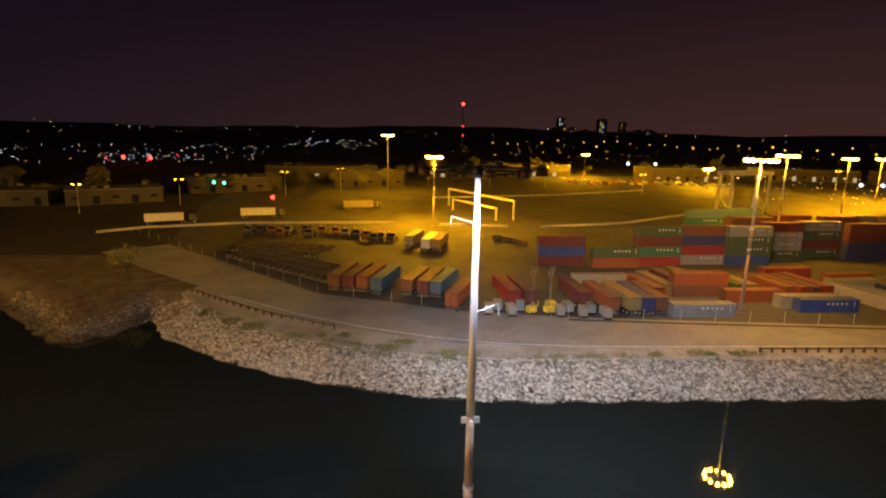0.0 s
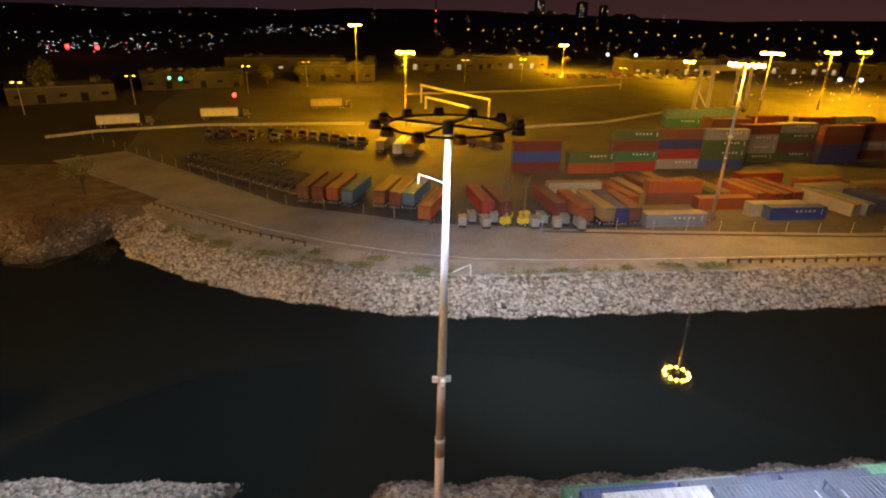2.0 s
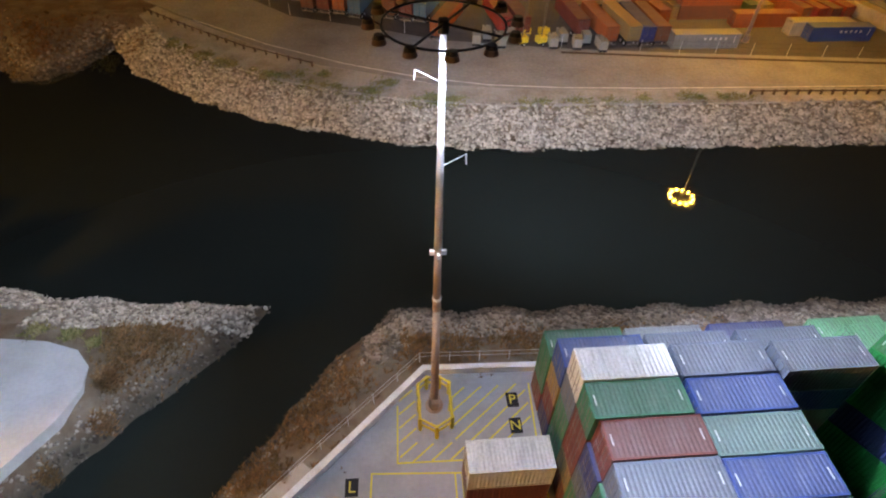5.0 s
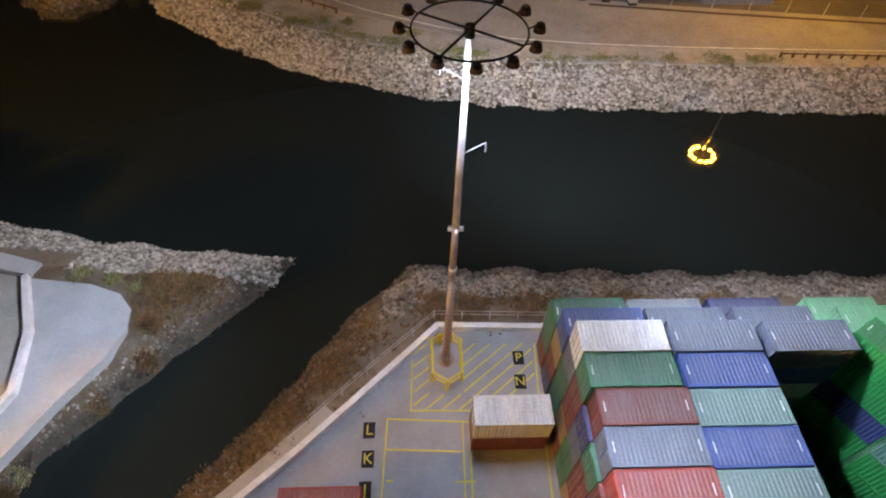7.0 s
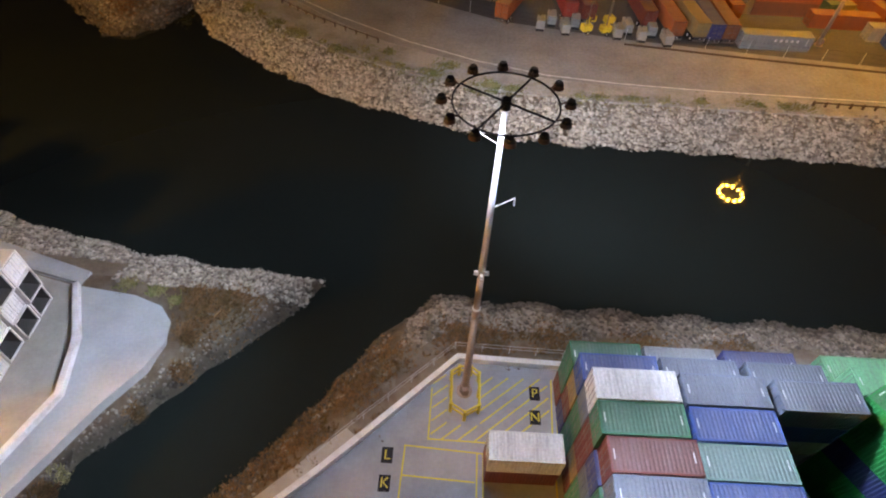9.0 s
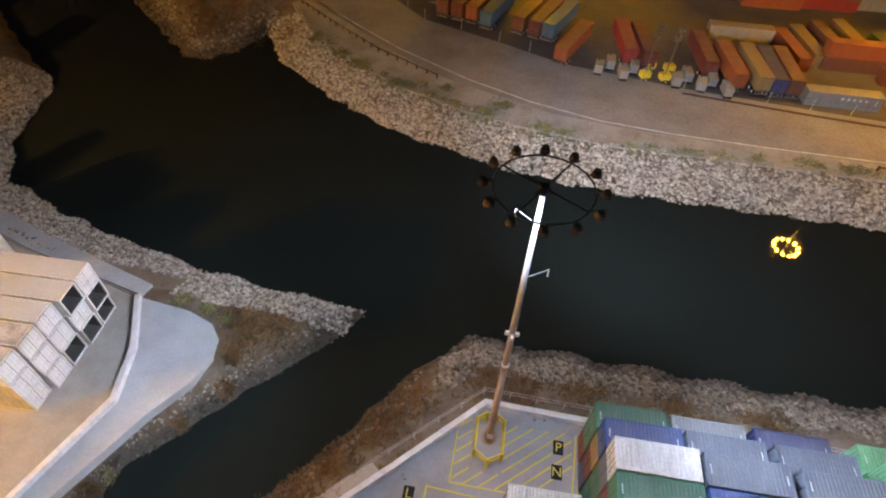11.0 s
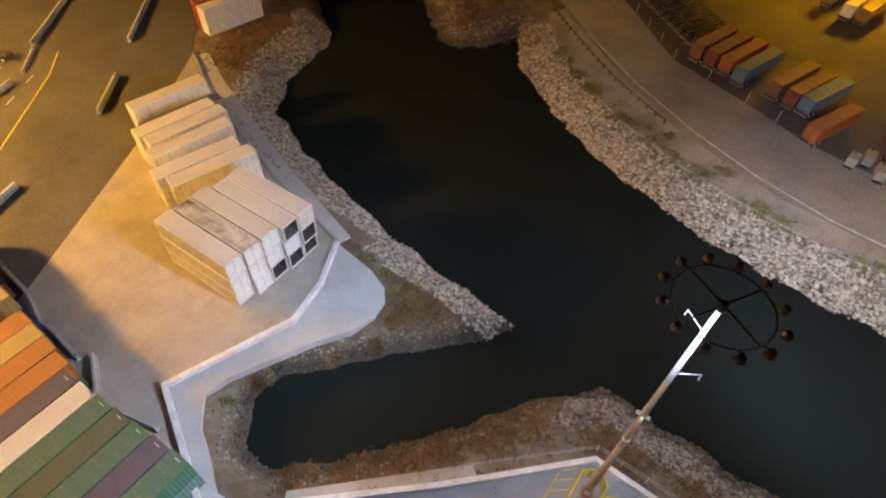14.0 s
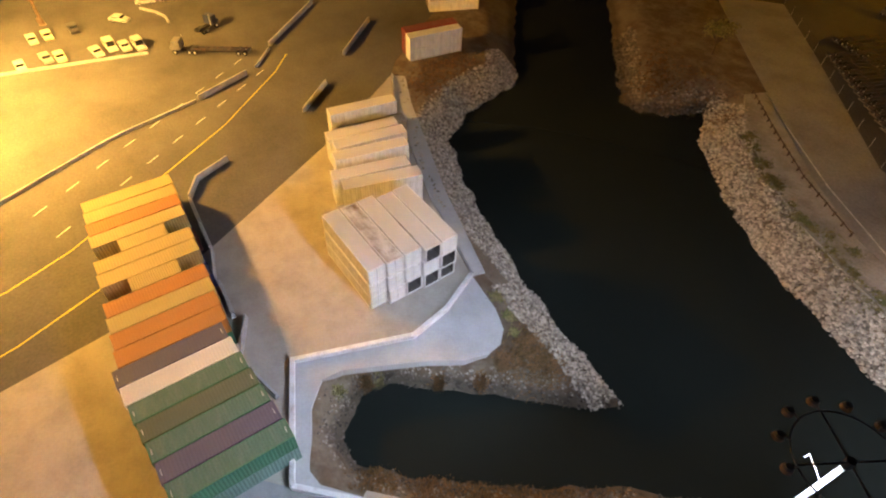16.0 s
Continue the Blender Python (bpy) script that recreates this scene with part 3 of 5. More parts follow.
def wave_panel(length, height, pitch, depth):
    """A corrugated sheet in x (length) and z (height), ridges upright, depth towards +y."""
    bm = bmesh.new()
    n = max(4, int(length / pitch))
    xs, s = [], length / n
    for k in range(n):
        xs += [(k * s, 0), (k * s + 0.28 * s, 0), (k * s + 0.5 * s, depth), (k * s + 0.78 * s, depth)]
    xs.append((length, 0))
    lo = [bm.verts.new((x - length / 2, y, 0)) for x, y in xs]
    hi = [bm.verts.new((x - length / 2, y, height)) for x, y in xs]
    for k in range(len(xs) - 1):
        bm.faces.new((lo[k], lo[k + 1], hi[k + 1], hi[k]))
    return bm


def shape(kind, L, colour):
    key = (kind, L, colour)
    if key in SHAPES:
        return SHAPES[key]
    W, H = 2.44, 2.59
    if kind == "frame":
        bm = bmesh.new()
        for x in (-L / 2, L / 2 - 0.16):
            for y in (-W / 2, W / 2 - 0.16):
                box(bm, x, y, 0, x + 0.16, y + 0.16, H)
        for z in (0, H - 0.12):
            for y in (-W / 2 + 0.005, W / 2 - 0.125):
                box(bm, -L / 2 + 0.16, y, z + 0.003, L / 2 - 0.16, y + 0.12, z + 0.115)
            for x in (-L / 2 + 0.005, L / 2 - 0.125):
                box(bm, x, -W / 2 + 0.16, z + 0.003, x + 0.12, W / 2 - 0.16, z + 0.115)
        box(bm, -L / 2 + 0.125, -W / 2 + 0.125, 0.06, L / 2 - 0.125, W / 2 - 0.125, 0.14)
        mat = PAINT[colour]
    elif kind == "side_panel":
        bm = wave_panel(L - 0.32, H - 0.24, 0.28 if L < 8 else 0.36, 0.05)
        mat = PAINT[colour]
    elif kind == "end_panel":
        bm = wave_panel(W - 0.32, H - 0.24, 0.3, 0.05)
        mat = PAINT[colour]
    elif kind == "roof_panel":
        bm = wave_panel(L - 0.24, W - 0.24, 0.28 if L < 8 else 0.36, 0.03 if L < 8 else 0.012)
        mat = PAINT[colour + "_roof"]
    elif kind == "door":
        bm = box(bmesh.new(), -0.495, -0.03, 0.06, 0.495, 0.03, H - 0.36)
        for z in (0.25, 1.1, 1.95):
            box(bm, -0.455, -0.05, z, 0.455, -0.031, z + 0.16)
        mat = M_WHITEDOOR if colour in ("pale", "stained") else PAINT[colour]
    elif kind == "gasket":
        bm = box(bmesh.new(), -1.05, -0.02, 0, 1.05, 0.02, H - 0.25)
        mat = M_BLACK
    elif kind == "hold_shade":
        # floor, walls, back and ceiling of the hold, open at -x; its dark colour imitates shade
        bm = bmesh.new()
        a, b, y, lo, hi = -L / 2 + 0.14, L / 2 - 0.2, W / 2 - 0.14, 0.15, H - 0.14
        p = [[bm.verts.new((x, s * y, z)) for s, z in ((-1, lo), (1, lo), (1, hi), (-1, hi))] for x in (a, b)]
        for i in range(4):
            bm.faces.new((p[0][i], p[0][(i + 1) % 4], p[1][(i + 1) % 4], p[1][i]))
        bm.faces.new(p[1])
        mat = M_HOLDSHADE
    elif kind == "lock_rod":
        bm = tube(bmesh.new(), (0, 0, 0), (0, 0, H - 0.2), 0.022, sides=6)
        box(bm, -0.04, -0.05, 0.95, 0.3, -0.02, 1.0)
        mat = M_COLLAR if colour == "pale" else M_ROD
    elif kind == "marking":
        bm = bmesh.new()
        for k in range(7):
            box(bm, k * 0.10, 0, 0, k * 0.10 + 0.07, 0.085, 0.012)
        mat = M_MARK
    elif kind == "lettering":
        bm = bmesh.new()
        for k in range(5):
            box(bm, k * 0.95 - 0.6, -0.012, 0.05, k * 0.95 - 0.2, 0, 0.5)
        box(bm, 5.0, -0.012, -0.45, 5.16, 0, 0.75)
        mat = M_MARK
    me = bpy.data.meshes.new(kind)
    bmesh.ops.recalc_face_normals(bm, faces=bm.faces)
    bm.to_mesh(me)
    bm.free()
    me.materials.append(mat)
    SHAPES[key] = me
    return me


COLOUR_WORDS = dict(pale="off-white", stained="rust-stained", bright="bright green", teal="faded teal", slate="blue-grey", steelblue="dull blue", tan="mustard", sand="sand-yellow", mint="pale-green", amber="faded orange")


def container(x, y, z, L, colour, turn=0.0, group="", marks=True, doors=True, letters=0, where="", open_door=False):
    """A shipping container centred on x, y, standing at z, its length along its own x, doors at -x."""
    W, H = 2.44, 2.59
    c = new("container", shape("frame", L, colour))
    c.matrix_basis = pose(x, y, z, 0, 0, turn)
    word = COLOUR_WORDS.get(colour, colour)
    tagged(c, "%s %s shipping container %s" % ("short" if L < 8 else "long", word, where or "in a stack"), "container", group, "thing")
    for s in (0, 180):
        share("side_panel", shape("side_panel", L, colour), c, pose(0, 0, 0.12, 0, 0, s) @ pose(0, W / 2 - 0.075, 0))
    share("roof_panel", shape("roof_panel", L, colour), c, pose(0, -(W - 0.24) / 2, H - 0.012, -90, 0, 0))
    share("end_panel", shape("end_panel", L, colour), c, pose(0, 0, 0.12, 0, 0, -90) @ pose(0, L / 2 - 0.075, 0))
    if doors is None:
        share("hold_shade", shape("hold_shade", L, "any"), c)
    elif doors:
        share("gasket", shape("gasket", L, "any"), c, pose(-L / 2 + 0.11, 0, 0.125, 0, 0, -90))
        for s in (-1, 1):
            d = share("door", shape("door", L, colour), c, pose(-L / 2 + 0.05, s * 0.525, 0.13, 0, 0, -90) if not open_door else pose(-L / 2 - 0.5, s * 1.18, 0.13, 0, 0, 0))
            for u in (-0.2, 0.2):
                share("lock_rod", shape("lock_rod", L, "pale" if colour in ("pale", "stained") else "any"), d, pose(u, -0.07, -0.02))
    else:
        share("end_panel", shape("end_panel", L, colour), c, pose(0, 0, 0.12, 0, 0, 90) @ pose(0, L / 2 - 0.075, 0))
    if marks:
        for s in (-1, 1):
            share("marking", shape("marking", L, "any"), c, pose(s * (L / 2 - 0.38), -0.35, H - 0.003, 0, 0, 90))
    if letters:
        for s in (0, 180):
            if letters & (1 if s == 0 else 2):
                share("lettering", shape("lettering", L, "any"), c, pose(0, 0, 1.5, 0, 0, s) @ pose(0, -W / 2 + 0.02, 0))
    return c

# ---------------------------------------------------------------- near stacks on the quay
def near_stacks():
    pick = ["green", "maroon", "blue", "slate", "navy", "orange", "teal", "cream", "red", "grey"]
    rnd = random.Random(3)
    left_face = ["maroon", "navy", "green", "maroon", "green", "tan", "green", "maroon", "slate"]
    rows = [(16.6, [(30.0, "green"), (27.3, "blue"), (24.58, "white"), (22.02, "green"), (19.47, "maroon"), (16.92, "slate"), (14.37, "red"), (11.8, "green"), (9.2, "blue")]),
            (23.0, [(29.85, "grey"), (27.3, "slate"), (24.5, "slate"), (21.9, "blue"), (19.3, "teal"), (16.75, "blue"), (14.2, "teal"), (11.6, "slate"), (9.0, "blue")]),
            (29.85, [(29.85, "navy"), (27.3, "slate"), (24.4, "slate")])]
    for n_row, (x, cols) in enumerate(rows):
        for i, (y, top) in enumerate(cols):
            n = min(5, 3 + i)
            for k in range(n):
                colour = top if k == n - 1 else (left_face[(i + 2 * k) % 9] if n_row == 0 else rnd.choice(pick))
                container(x + (0.25 if k == n - 1 and n_row == 0 and i > 3 else 0), y, k * 2.592, 6.06, colour, group="containers on the quay", where="stacked on the quay")
    # the turned block of bright green boxes
    for i, (x, y, tops) in enumerate([(35.8, 22.6, 5), (38.4, 23.1, 5), (38.7, 17.2, 4), (36.5, 15.9, 4), (39.55, 10.6, 4), (41.45, 23.0, 5), (41.35, 17.7, 4)]):
        for k in range(tops):
            colour = ["bright", "bright", "bright", "teal", "red", "bright", "teal"][i] if k == tops - 1 else ["bright", "bright", "navy", "bright", "bright"][(i + k) % 5]
            container(x, y, k * 2.592, 6.06, colour, -60, group="containers on the quay", where="in a turned stack on the quay")

    # two square-set green boxes behind them
    for y, tops, top in ((29.85, 3, "mint"), (27.3, 4, "mint")):
        for k in range(tops):
            container(38.25, y, k * 2.592, 6.06, top if k == tops - 1 else "bright", group="containers on the quay", where="stacked at the edge of the quay")


near_stacks()
container(9.75, 22.7, 2.592, 6.06, "white", group="containers on the quay", where="on top of a maroon one")
container(9.75, 22.7, 0.002, 6.06, "maroon", group="containers on the quay", where="on the quay deck")
container(-4.9, 16.9, 0.002, 6.06, "red", group="containers on the quay", where="on the quay by the kerb")

# ---------------------------------------------------------------- the terminal yard west of the cut
OPEN = {(3, 2), (4, 1), (2, 0), (3, 0), (4, 0)}
for j in range(5):
    for k in range(3):
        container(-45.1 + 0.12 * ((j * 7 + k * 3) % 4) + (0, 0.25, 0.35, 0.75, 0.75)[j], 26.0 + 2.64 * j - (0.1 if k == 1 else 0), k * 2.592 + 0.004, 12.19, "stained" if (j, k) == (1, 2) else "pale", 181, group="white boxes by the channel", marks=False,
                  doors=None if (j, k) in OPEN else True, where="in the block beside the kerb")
# (x, y, turn, tiers) of the pale boxes along the bank
for x, y, turn, tiers in [(-75.4, 44.1, 80, 2), (-72.9, 44.6, 80, 1), (-69.2, 40.7, 80, 2), (-66.5, 40.7, 80, 2), (-63.5, 39.1, 78, 2), (-59.3, 36.7, 76, 2), (-56.3, 37.0, 74, 2)]:
    for k in range(tiers):
        container(x, y, k * 2.592 + 0.004, 12.19, "stained" if k and x in (-60.0, -77.0) else "pale" if tiers > 1 else "cream", turn, group="white boxes along the bank", marks=False, where="standing along the bank")
ROW = ["sand", "sand", "amber", "sand", "maroon", "sand", "sand", "navy", "amber", "sand", "amber", "amber", "purple", "pale", "green", "olive", "green", "purple", "green"]
LOW = ["maroon", "navy", "teal", "green", "brown", "navy", "navy", "olive"]
for j, c in enumerate(ROW):
    x = -73.1 + 2.56 * j
    y = 4.4 - 0.19 * j if j < 12 else 1.6 + 0.2 * (j - 12)
    if j in (4, 7):
        container(x, y + 0.4, 0.004, 12.19, c, 90, group="row of containers by the barrier wall", marks=False, where="under a short sand-yellow one")
        container(x, y + 0.2, 2.596, 6.06, "sand", 90, group="row of containers by the barrier wall", marks=False, where="on top of a longer dark one")
        continue
    container(x, y, 0.004, 12.19, LOW[j % 8], 90, group="row of containers by the barrier wall", marks=False, where="at the foot of the row")
    container(x, y, 2.596, 12.19, c, 90, group="row of containers by the barrier wall", marks=j > 11, where="on the row by the barrier")
for x, y, turn, c, z in [(-92.1, 70.8, 81, "pale", 0), (-95.0, 71.6, 81, "red", 0), (-95.0, 71.6, 81, "red", 2.592), (-92.1, 70.8, 81, "pale", 2.592), (-108.6, 87.7, 68, "pale", 0), (-111.3, 88.8, 68, "tan", 0)]:
    container(x, y, z + 0.004, 12.19, c, turn, group="boxes at the bend", marks=False, where="standing at the bend of the channel")


def barrier(pts, h=1.05, label="grey concrete road barrier segment"):
    bm = bmesh.new()
    strip(bm, pts, 0.55, 0.002, 0.3 * h)
    strip(bm, pts, 0.3, 0.3 * h + 0.001, h)
    return tagged(part("road_barrier", bm, M_BARRIER), label, "barrier", "road barriers", "thing")


M_BARRIER = material("barrier_concrete", (0.45, 0.45, 0.46), 0.85, spots=(0.3, 0.3, 0.31), scale=0.7, amount=0.8, bump=0.15)
for pts in ([(-79.8, 20.3), (-77.4, 14.4), (-73.5, 12.0)], [(-73.0, 11.9), (-67.2, 11.5)], [(-66.8, 11.4), (-60.9, 11.1)], [(-60.5, 11.0), (-54.4, 9.3)], [(-54.0, 9.9), (-47.6, 9.5)], [(-46.7, 10.7), (-41.0, 7.7)], [(-40.7, 7.8), (-33.8, 9.5)],
            [(-86.3, 37.3), (-93.2, 45.4)], [(-101.8, 53.8), (-113.2, 66.5)], [(-100.7, 22.3), (-105.0, 33.4)], [(-113.9, 42.0), (-128.9, 59.4)]):
    barrier(pts)
for pts in ([(-84.6, -22.6), (-88.1, -12.3), (-96.4, 5.5), (-100.5, 21.7)], [(-132.0, -19.1), (-130.2, -8.0), (-124.2, 19.2)], [(-136.4, 27.0), (-139.6, 27.2), (-143.4, 25.9), (-147.1, 23.4)], [(-106.7, 36.1), (-112.7, 41.4)]):
    barrier(pts, 0.5, "low pale concrete kerb beside the lot")


# ---------------------------------------------------------------- vehicles
M_GLASS = material("dark_window_glass", (0.02, 0.022, 0.025), 0.1, spots=(0.03, 0.03, 0.03), bump=0, spec=0.6)
CAR_PAINT = [material("car_paint", c, 0.35, bump=0, spots=[v * 0.85 for v in c]) for c in ((0.45, 0.45, 0.44), (0.25, 0.26, 0.28), (0.06, 0.06, 0.07), (0.3, 0.05, 0.04), (0.55, 0.5, 0.4))]
M_TAIL = glow("tail_light", (1.0, 0.06, 0.02), 6.0)
M_HEAD = glow("head_light", (1.0, 0.9, 0.7), 12.0)


def wheel(parent, x, y, r, w):
    tyre = part("wheel", tube(bmesh.new(), (x, y - w / 2, r), (x, y + w / 2, r), r, sides=16), M_BLACK, parent)
    part("rim", tube(bmesh.new(), (x, y - w / 2 - 0.01, r), (x, y + w / 2 + 0.01, r), r * 0.55, sides=12), M_STEEL, tyre)


def car(paint, van=False):
    root = new("car")
    tagged(root, "pale van parked on the lit lot" if van else "parked car on the lit lot", "car", "parked cars", "thing")
    L, W, H = (5.0, 1.9, 1.95) if van else (4.5, 1.8, 1.45)
    prof = [(-L / 2, 0.35), (-L / 2, 0.9), (-L / 2 + 0.25, 1.0 if not van else H - 0.1), (-L / 2 + 0.9, H - 0.03), (L * 0.1, H), (L * 0.24, 0.98), (L / 2 - 0.15, 0.82), (L / 2, 0.6), (L / 2, 0.35)]
    bm = bmesh.new()
    rows = []
    for s, k in ((-1, 0.86), (-1, 1.0), (1, 1.0), (1, 0.86)):
        rows.append([bm.verts.new((x, s * W / 2 * (k if z > 1.0 else (1.0 if k == 1.0 else 0.97)), z)) for x, z in prof])
    for a, b in ((0, 1), (1, 2), (2, 3)):
        for i in range(len(prof)):
            j = (i + 1) % len(prof)
            bm.faces.new((rows[a][i], rows[a][j], rows[b][j], rows[b][i]))
    bm.faces.new(rows[0][::-1])
    bm.faces.new(rows[3])
    part("body", bm, paint, root)
    gl = bmesh.new()
    box(gl, L * 0.115, -W * 0.4, 1.02, L * 0.235, W * 0.4, H - 0.12)
    part("windscreen", gl, M_GLASS, root)
    for s in (-1, 1):
        part("side_window", box(bmesh.new(), -L * 0.28, s * W * 0.445 - 0.05, 1.0, L * 0.1, s * W * 0.445 + 0.05, H - 0.2), M_GLASS, root)
        for x in (-L * 0.3, L * 0.31):
            wheel(root, x, s * (W / 2 - 0.1), 0.33, 0.22)
    return root


kinds = [car(p) for p in CAR_PAINT] + [car(CAR_PAINT[0], True)]
spots = [(-130.8, -3.8, 0, 0), (-131.8, 1.0, 1, 5), (-131.0, 3.5, 4, 0), (-129.3, 10.2, 0, 5), (-130.4, 13.2, 5, 0), (-128.8, 15.7, 0, 0), (-127.8, 18.4, 5, 0), (-142.8, 17.9, 0, 40), (-149.6, 25.4, 0, 70), (-148.7, 30.6, 1, 80), (-152.6, 27.2, 2, 75),
         (-142.0, -0.1, 0, 0), (-142.4, 2.9, 4, 0), (-143.1, 8.2, 2, 0)]
used = set()
for x, y, k, turn in spots:
    m = pose(x, y, 0.004, 0, 0, turn + 4)
    if k not in used:
        kinds[k].matrix_basis = m
        used.add(k)
    else:
        copy_thing(kinds[k], m)
rnd = random.Random(8)
for i in range(46):
    # the car park beyond the far yard
    x, y = 112 + (i % 23) * 4.6 + rnd.uniform(-0.6, 0.6), 351 + (i // 23) * 14 + rnd.uniform(-1, 1)
    k = rnd.choice([0, 1, 2, 3, 5])
    m = pose(x, y, 0.05, 0, 0, 90 + rnd.uniform(-4, 4))
    if k not in used:
        kinds[k].matrix_basis = m
        used.add(k)
    else:
        copy_thing(kinds[k], m)


def chassis(label="empty steel container chassis parked in the yard", height=1.2):
    root = new("container_chassis")
    tagged(root, label, "trailer", "container chassis", "thing")
    bm = bmesh.new()
    for y in (-0.5, 0.5):
        box(bm, -6.1, y - 0.09, 0.78, 6.1, y + 0.09, 1.15)
    part("beam", bm, M_DARKBLUE, root)
    for x in (-6.0, -2.0, 2.0, 5.9):
        part("bolster", box(bmesh.new(), x - 0.12, -1.2, 1.0, x + 0.12, 1.2, 1.199), M_DARKBLUE, root)
    for y in (-0.75, 0.75):
        part("landing_leg", box(bmesh.new(), 3.4, y - 0.07, 0.0, 3.55, y + 0.07, 0.99), M_DARKBLUE, root)
    for x in (-5.2, -3.9):
        for y in (-0.95, 0.95):
            wheel(root, x, y, 0.5, 0.45)
    part("bumper", box(bmesh.new(), -6.25, -1.15, 0.5, -6.12, 1.15, 0.75), M_ROD, root, "dull steel rear bumper bar")
    return root


M_DARKBLUE = material("chassis_paint", (0.05, 0.055, 0.08), 0.6, spots=(0.12, 0.06, 0.04), scale=1.0, amount=0.7, bump=0.05)
M_CABS = [material("tractor_paint", c, 0.4, bump=0) for c in ((0.16, 0.16, 0.16), (0.05, 0.06, 0.12), (0.18, 0.09, 0.04))]


def tractor(paint):
    root = new("yard_tractor")
    tagged(root, "parked terminal tractor with a square cab", "truck", "tractors", "thing")
    part("frame", box(bmesh.new(), -2.6, -0.5, 0.6, 2.7, 0.5, 1.0), M_BLACK, root)
    bm = box(bmesh.new(), 0.9, -1.2, 1.0, 2.5, 1.2, 2.9, 0.1)
    cab = part("cab", bm, paint, root)
    part("windscreen", box(bmesh.new(), 2.47, -0.95, 1.9, 2.53, 0.95, 2.7), M_GLASS, cab)
    part("hood", box(bmesh.new(), 2.5, -1.0, 0.9, 3.2, 1.0, 1.7, 0.08), paint, root)
    part("exhaust", tube(bmesh.new(), (0.75, -0.9, 1.0), (0.75, -0.9, 3.4), 0.08, sides=8), M_STEEL, root)
    part("fifth_wheel", tube(bmesh.new(), (-1.4, 0, 1.0), (-1.4, 0, 1.18), 0.5, sides=12), M_DARK, root)
    for x in (-1.9, -0.8, 2.2):
        for y in (-1.0, 1.0):
            wheel(root, x, y, 0.5, 0.4)
    return root


ch = chassis()
chassis_spots = []
for i in range(17):
    # the row of empty chassis and the row under boxes, side by side along the fence
    x = -40.9 + 1.94 * i
    chassis_spots.append((x, 149.9 - 1.69 * i, 66 + 0.3 * i))
for i in range(9):
    chassis_spots.append((-44.2 + 2.93 * i, 158.4 - 0.99 * i, 66))
BOXED = [(-11.7, 120.9, 75, "brown"), (-8.6, 120.1, 74, "maroon"), (-5.5, 119.5, 73, "orange"), (-2.4, 117.6, 72, "steelblue"), (4.1, 117.0, 70, "brown"), (7.3, 115.9, 70, "maroon"), (10.1, 115.3, 68, "steelblue"), (12.7, 107.1, 67, "orange"),
         (22.2, 109.4, 96, "red"), (25.4, 108.9, 97, "maroon"), (36.1, 107.8, 95, "maroon"), (40.3, 104.6, 96, "orange"), (44.4, 104.6, 96, "tan"), (47.1, 104.2, 93, "navy"), (49.9, 104.5, 92, "brown")]
ch.matrix_basis = pose(chassis_spots[0][0], chassis_spots[0][1], 0.05, 0, 0, chassis_spots[0][2])
for x, y, t in chassis_spots[1:]:
    copy_thing(ch, pose(x, y, 0.05, 0, 0, t))
for x, y, t, c in BOXED:
    copy_thing(ch, pose(x, y, 0.05, 0, 0, t))
    container(x, y, 1.252, 12.19, c, t, group="boxes on chassis", marks=False, where="on a chassis along the fence")
for x, y, t, c in [(4.7, 162.8, 72, "cream"), (9.0, 158.5, 75, "pale"), (12.0, 158.4, 75, "tan")]:
    copy_thing(ch, pose(x, y, 0.05, 0, 0, t))
    container(x, y, 1.252, 12.19, c, t, group="boxes on chassis", marks=False, where="on a chassis in the open yard")
# nested flatbeds
for i in range(5):
    copy_thing(ch, pose(33.2 + 0.25 * i, 162.1 + 1.5 * i, 0.05, 0, 0, -52))
tr = [tractor(p) for p in M_CABS]
tr_used = set()
for i, (x, y) in enumerate([(-46.8, 179.9), (-43.0, 179.5), (-39.7, 179.9), (-34.5, 179.7), (-28.9, 180.7), (-23.9, 179.4), (-16.0, 175.7), (-12.7, 174.3), (-9.5, 172.1), (-4.7, 169.6), (-1.8, 168.6), (-19.2, 177.9), (-27.1, 174.4), (-7.0, 167.9), (-35.9, 174.7)]):
    m = pose(x, y, 0.05, 0, 0, 250 + (i * 37) % 11)
    if i % 3 not in tr_used:
        tr[i % 3].matrix_basis = m
        tr_used.add(i % 3)
    else:
        copy_thing(tr[i % 3], m)
for x, y, t in [(-17.3, 233.2, 12), (-80.4, 196.3, 20), (-52.3, 210.3, 12), (-116.3, 32.3, 236)]:
    # road trains: a tractor with a trailer
    copy_thing(ch, pose(x, y, 0.05, 0, 0, t))
    copy_thing(tr[0], pose(x + 7.2 * math.cos(radians(t)), y + 7.2 * math.sin(radians(t)), 0.05, 0, 0, t))
for x, y, t, c in [(-17.3, 233.2, 12, "cream"), (-80.4, 196.3, 20, "pale"), (-52.3, 210.3, 12, "pale")]:
    container(x, y, 1.252, 12.19, c, t, group="boxes on the road", marks=False, where="on a trailer on the road")
copy_thing(tr[1], pose(-128.5, 33.1, 0.004, 0, 0, 120))

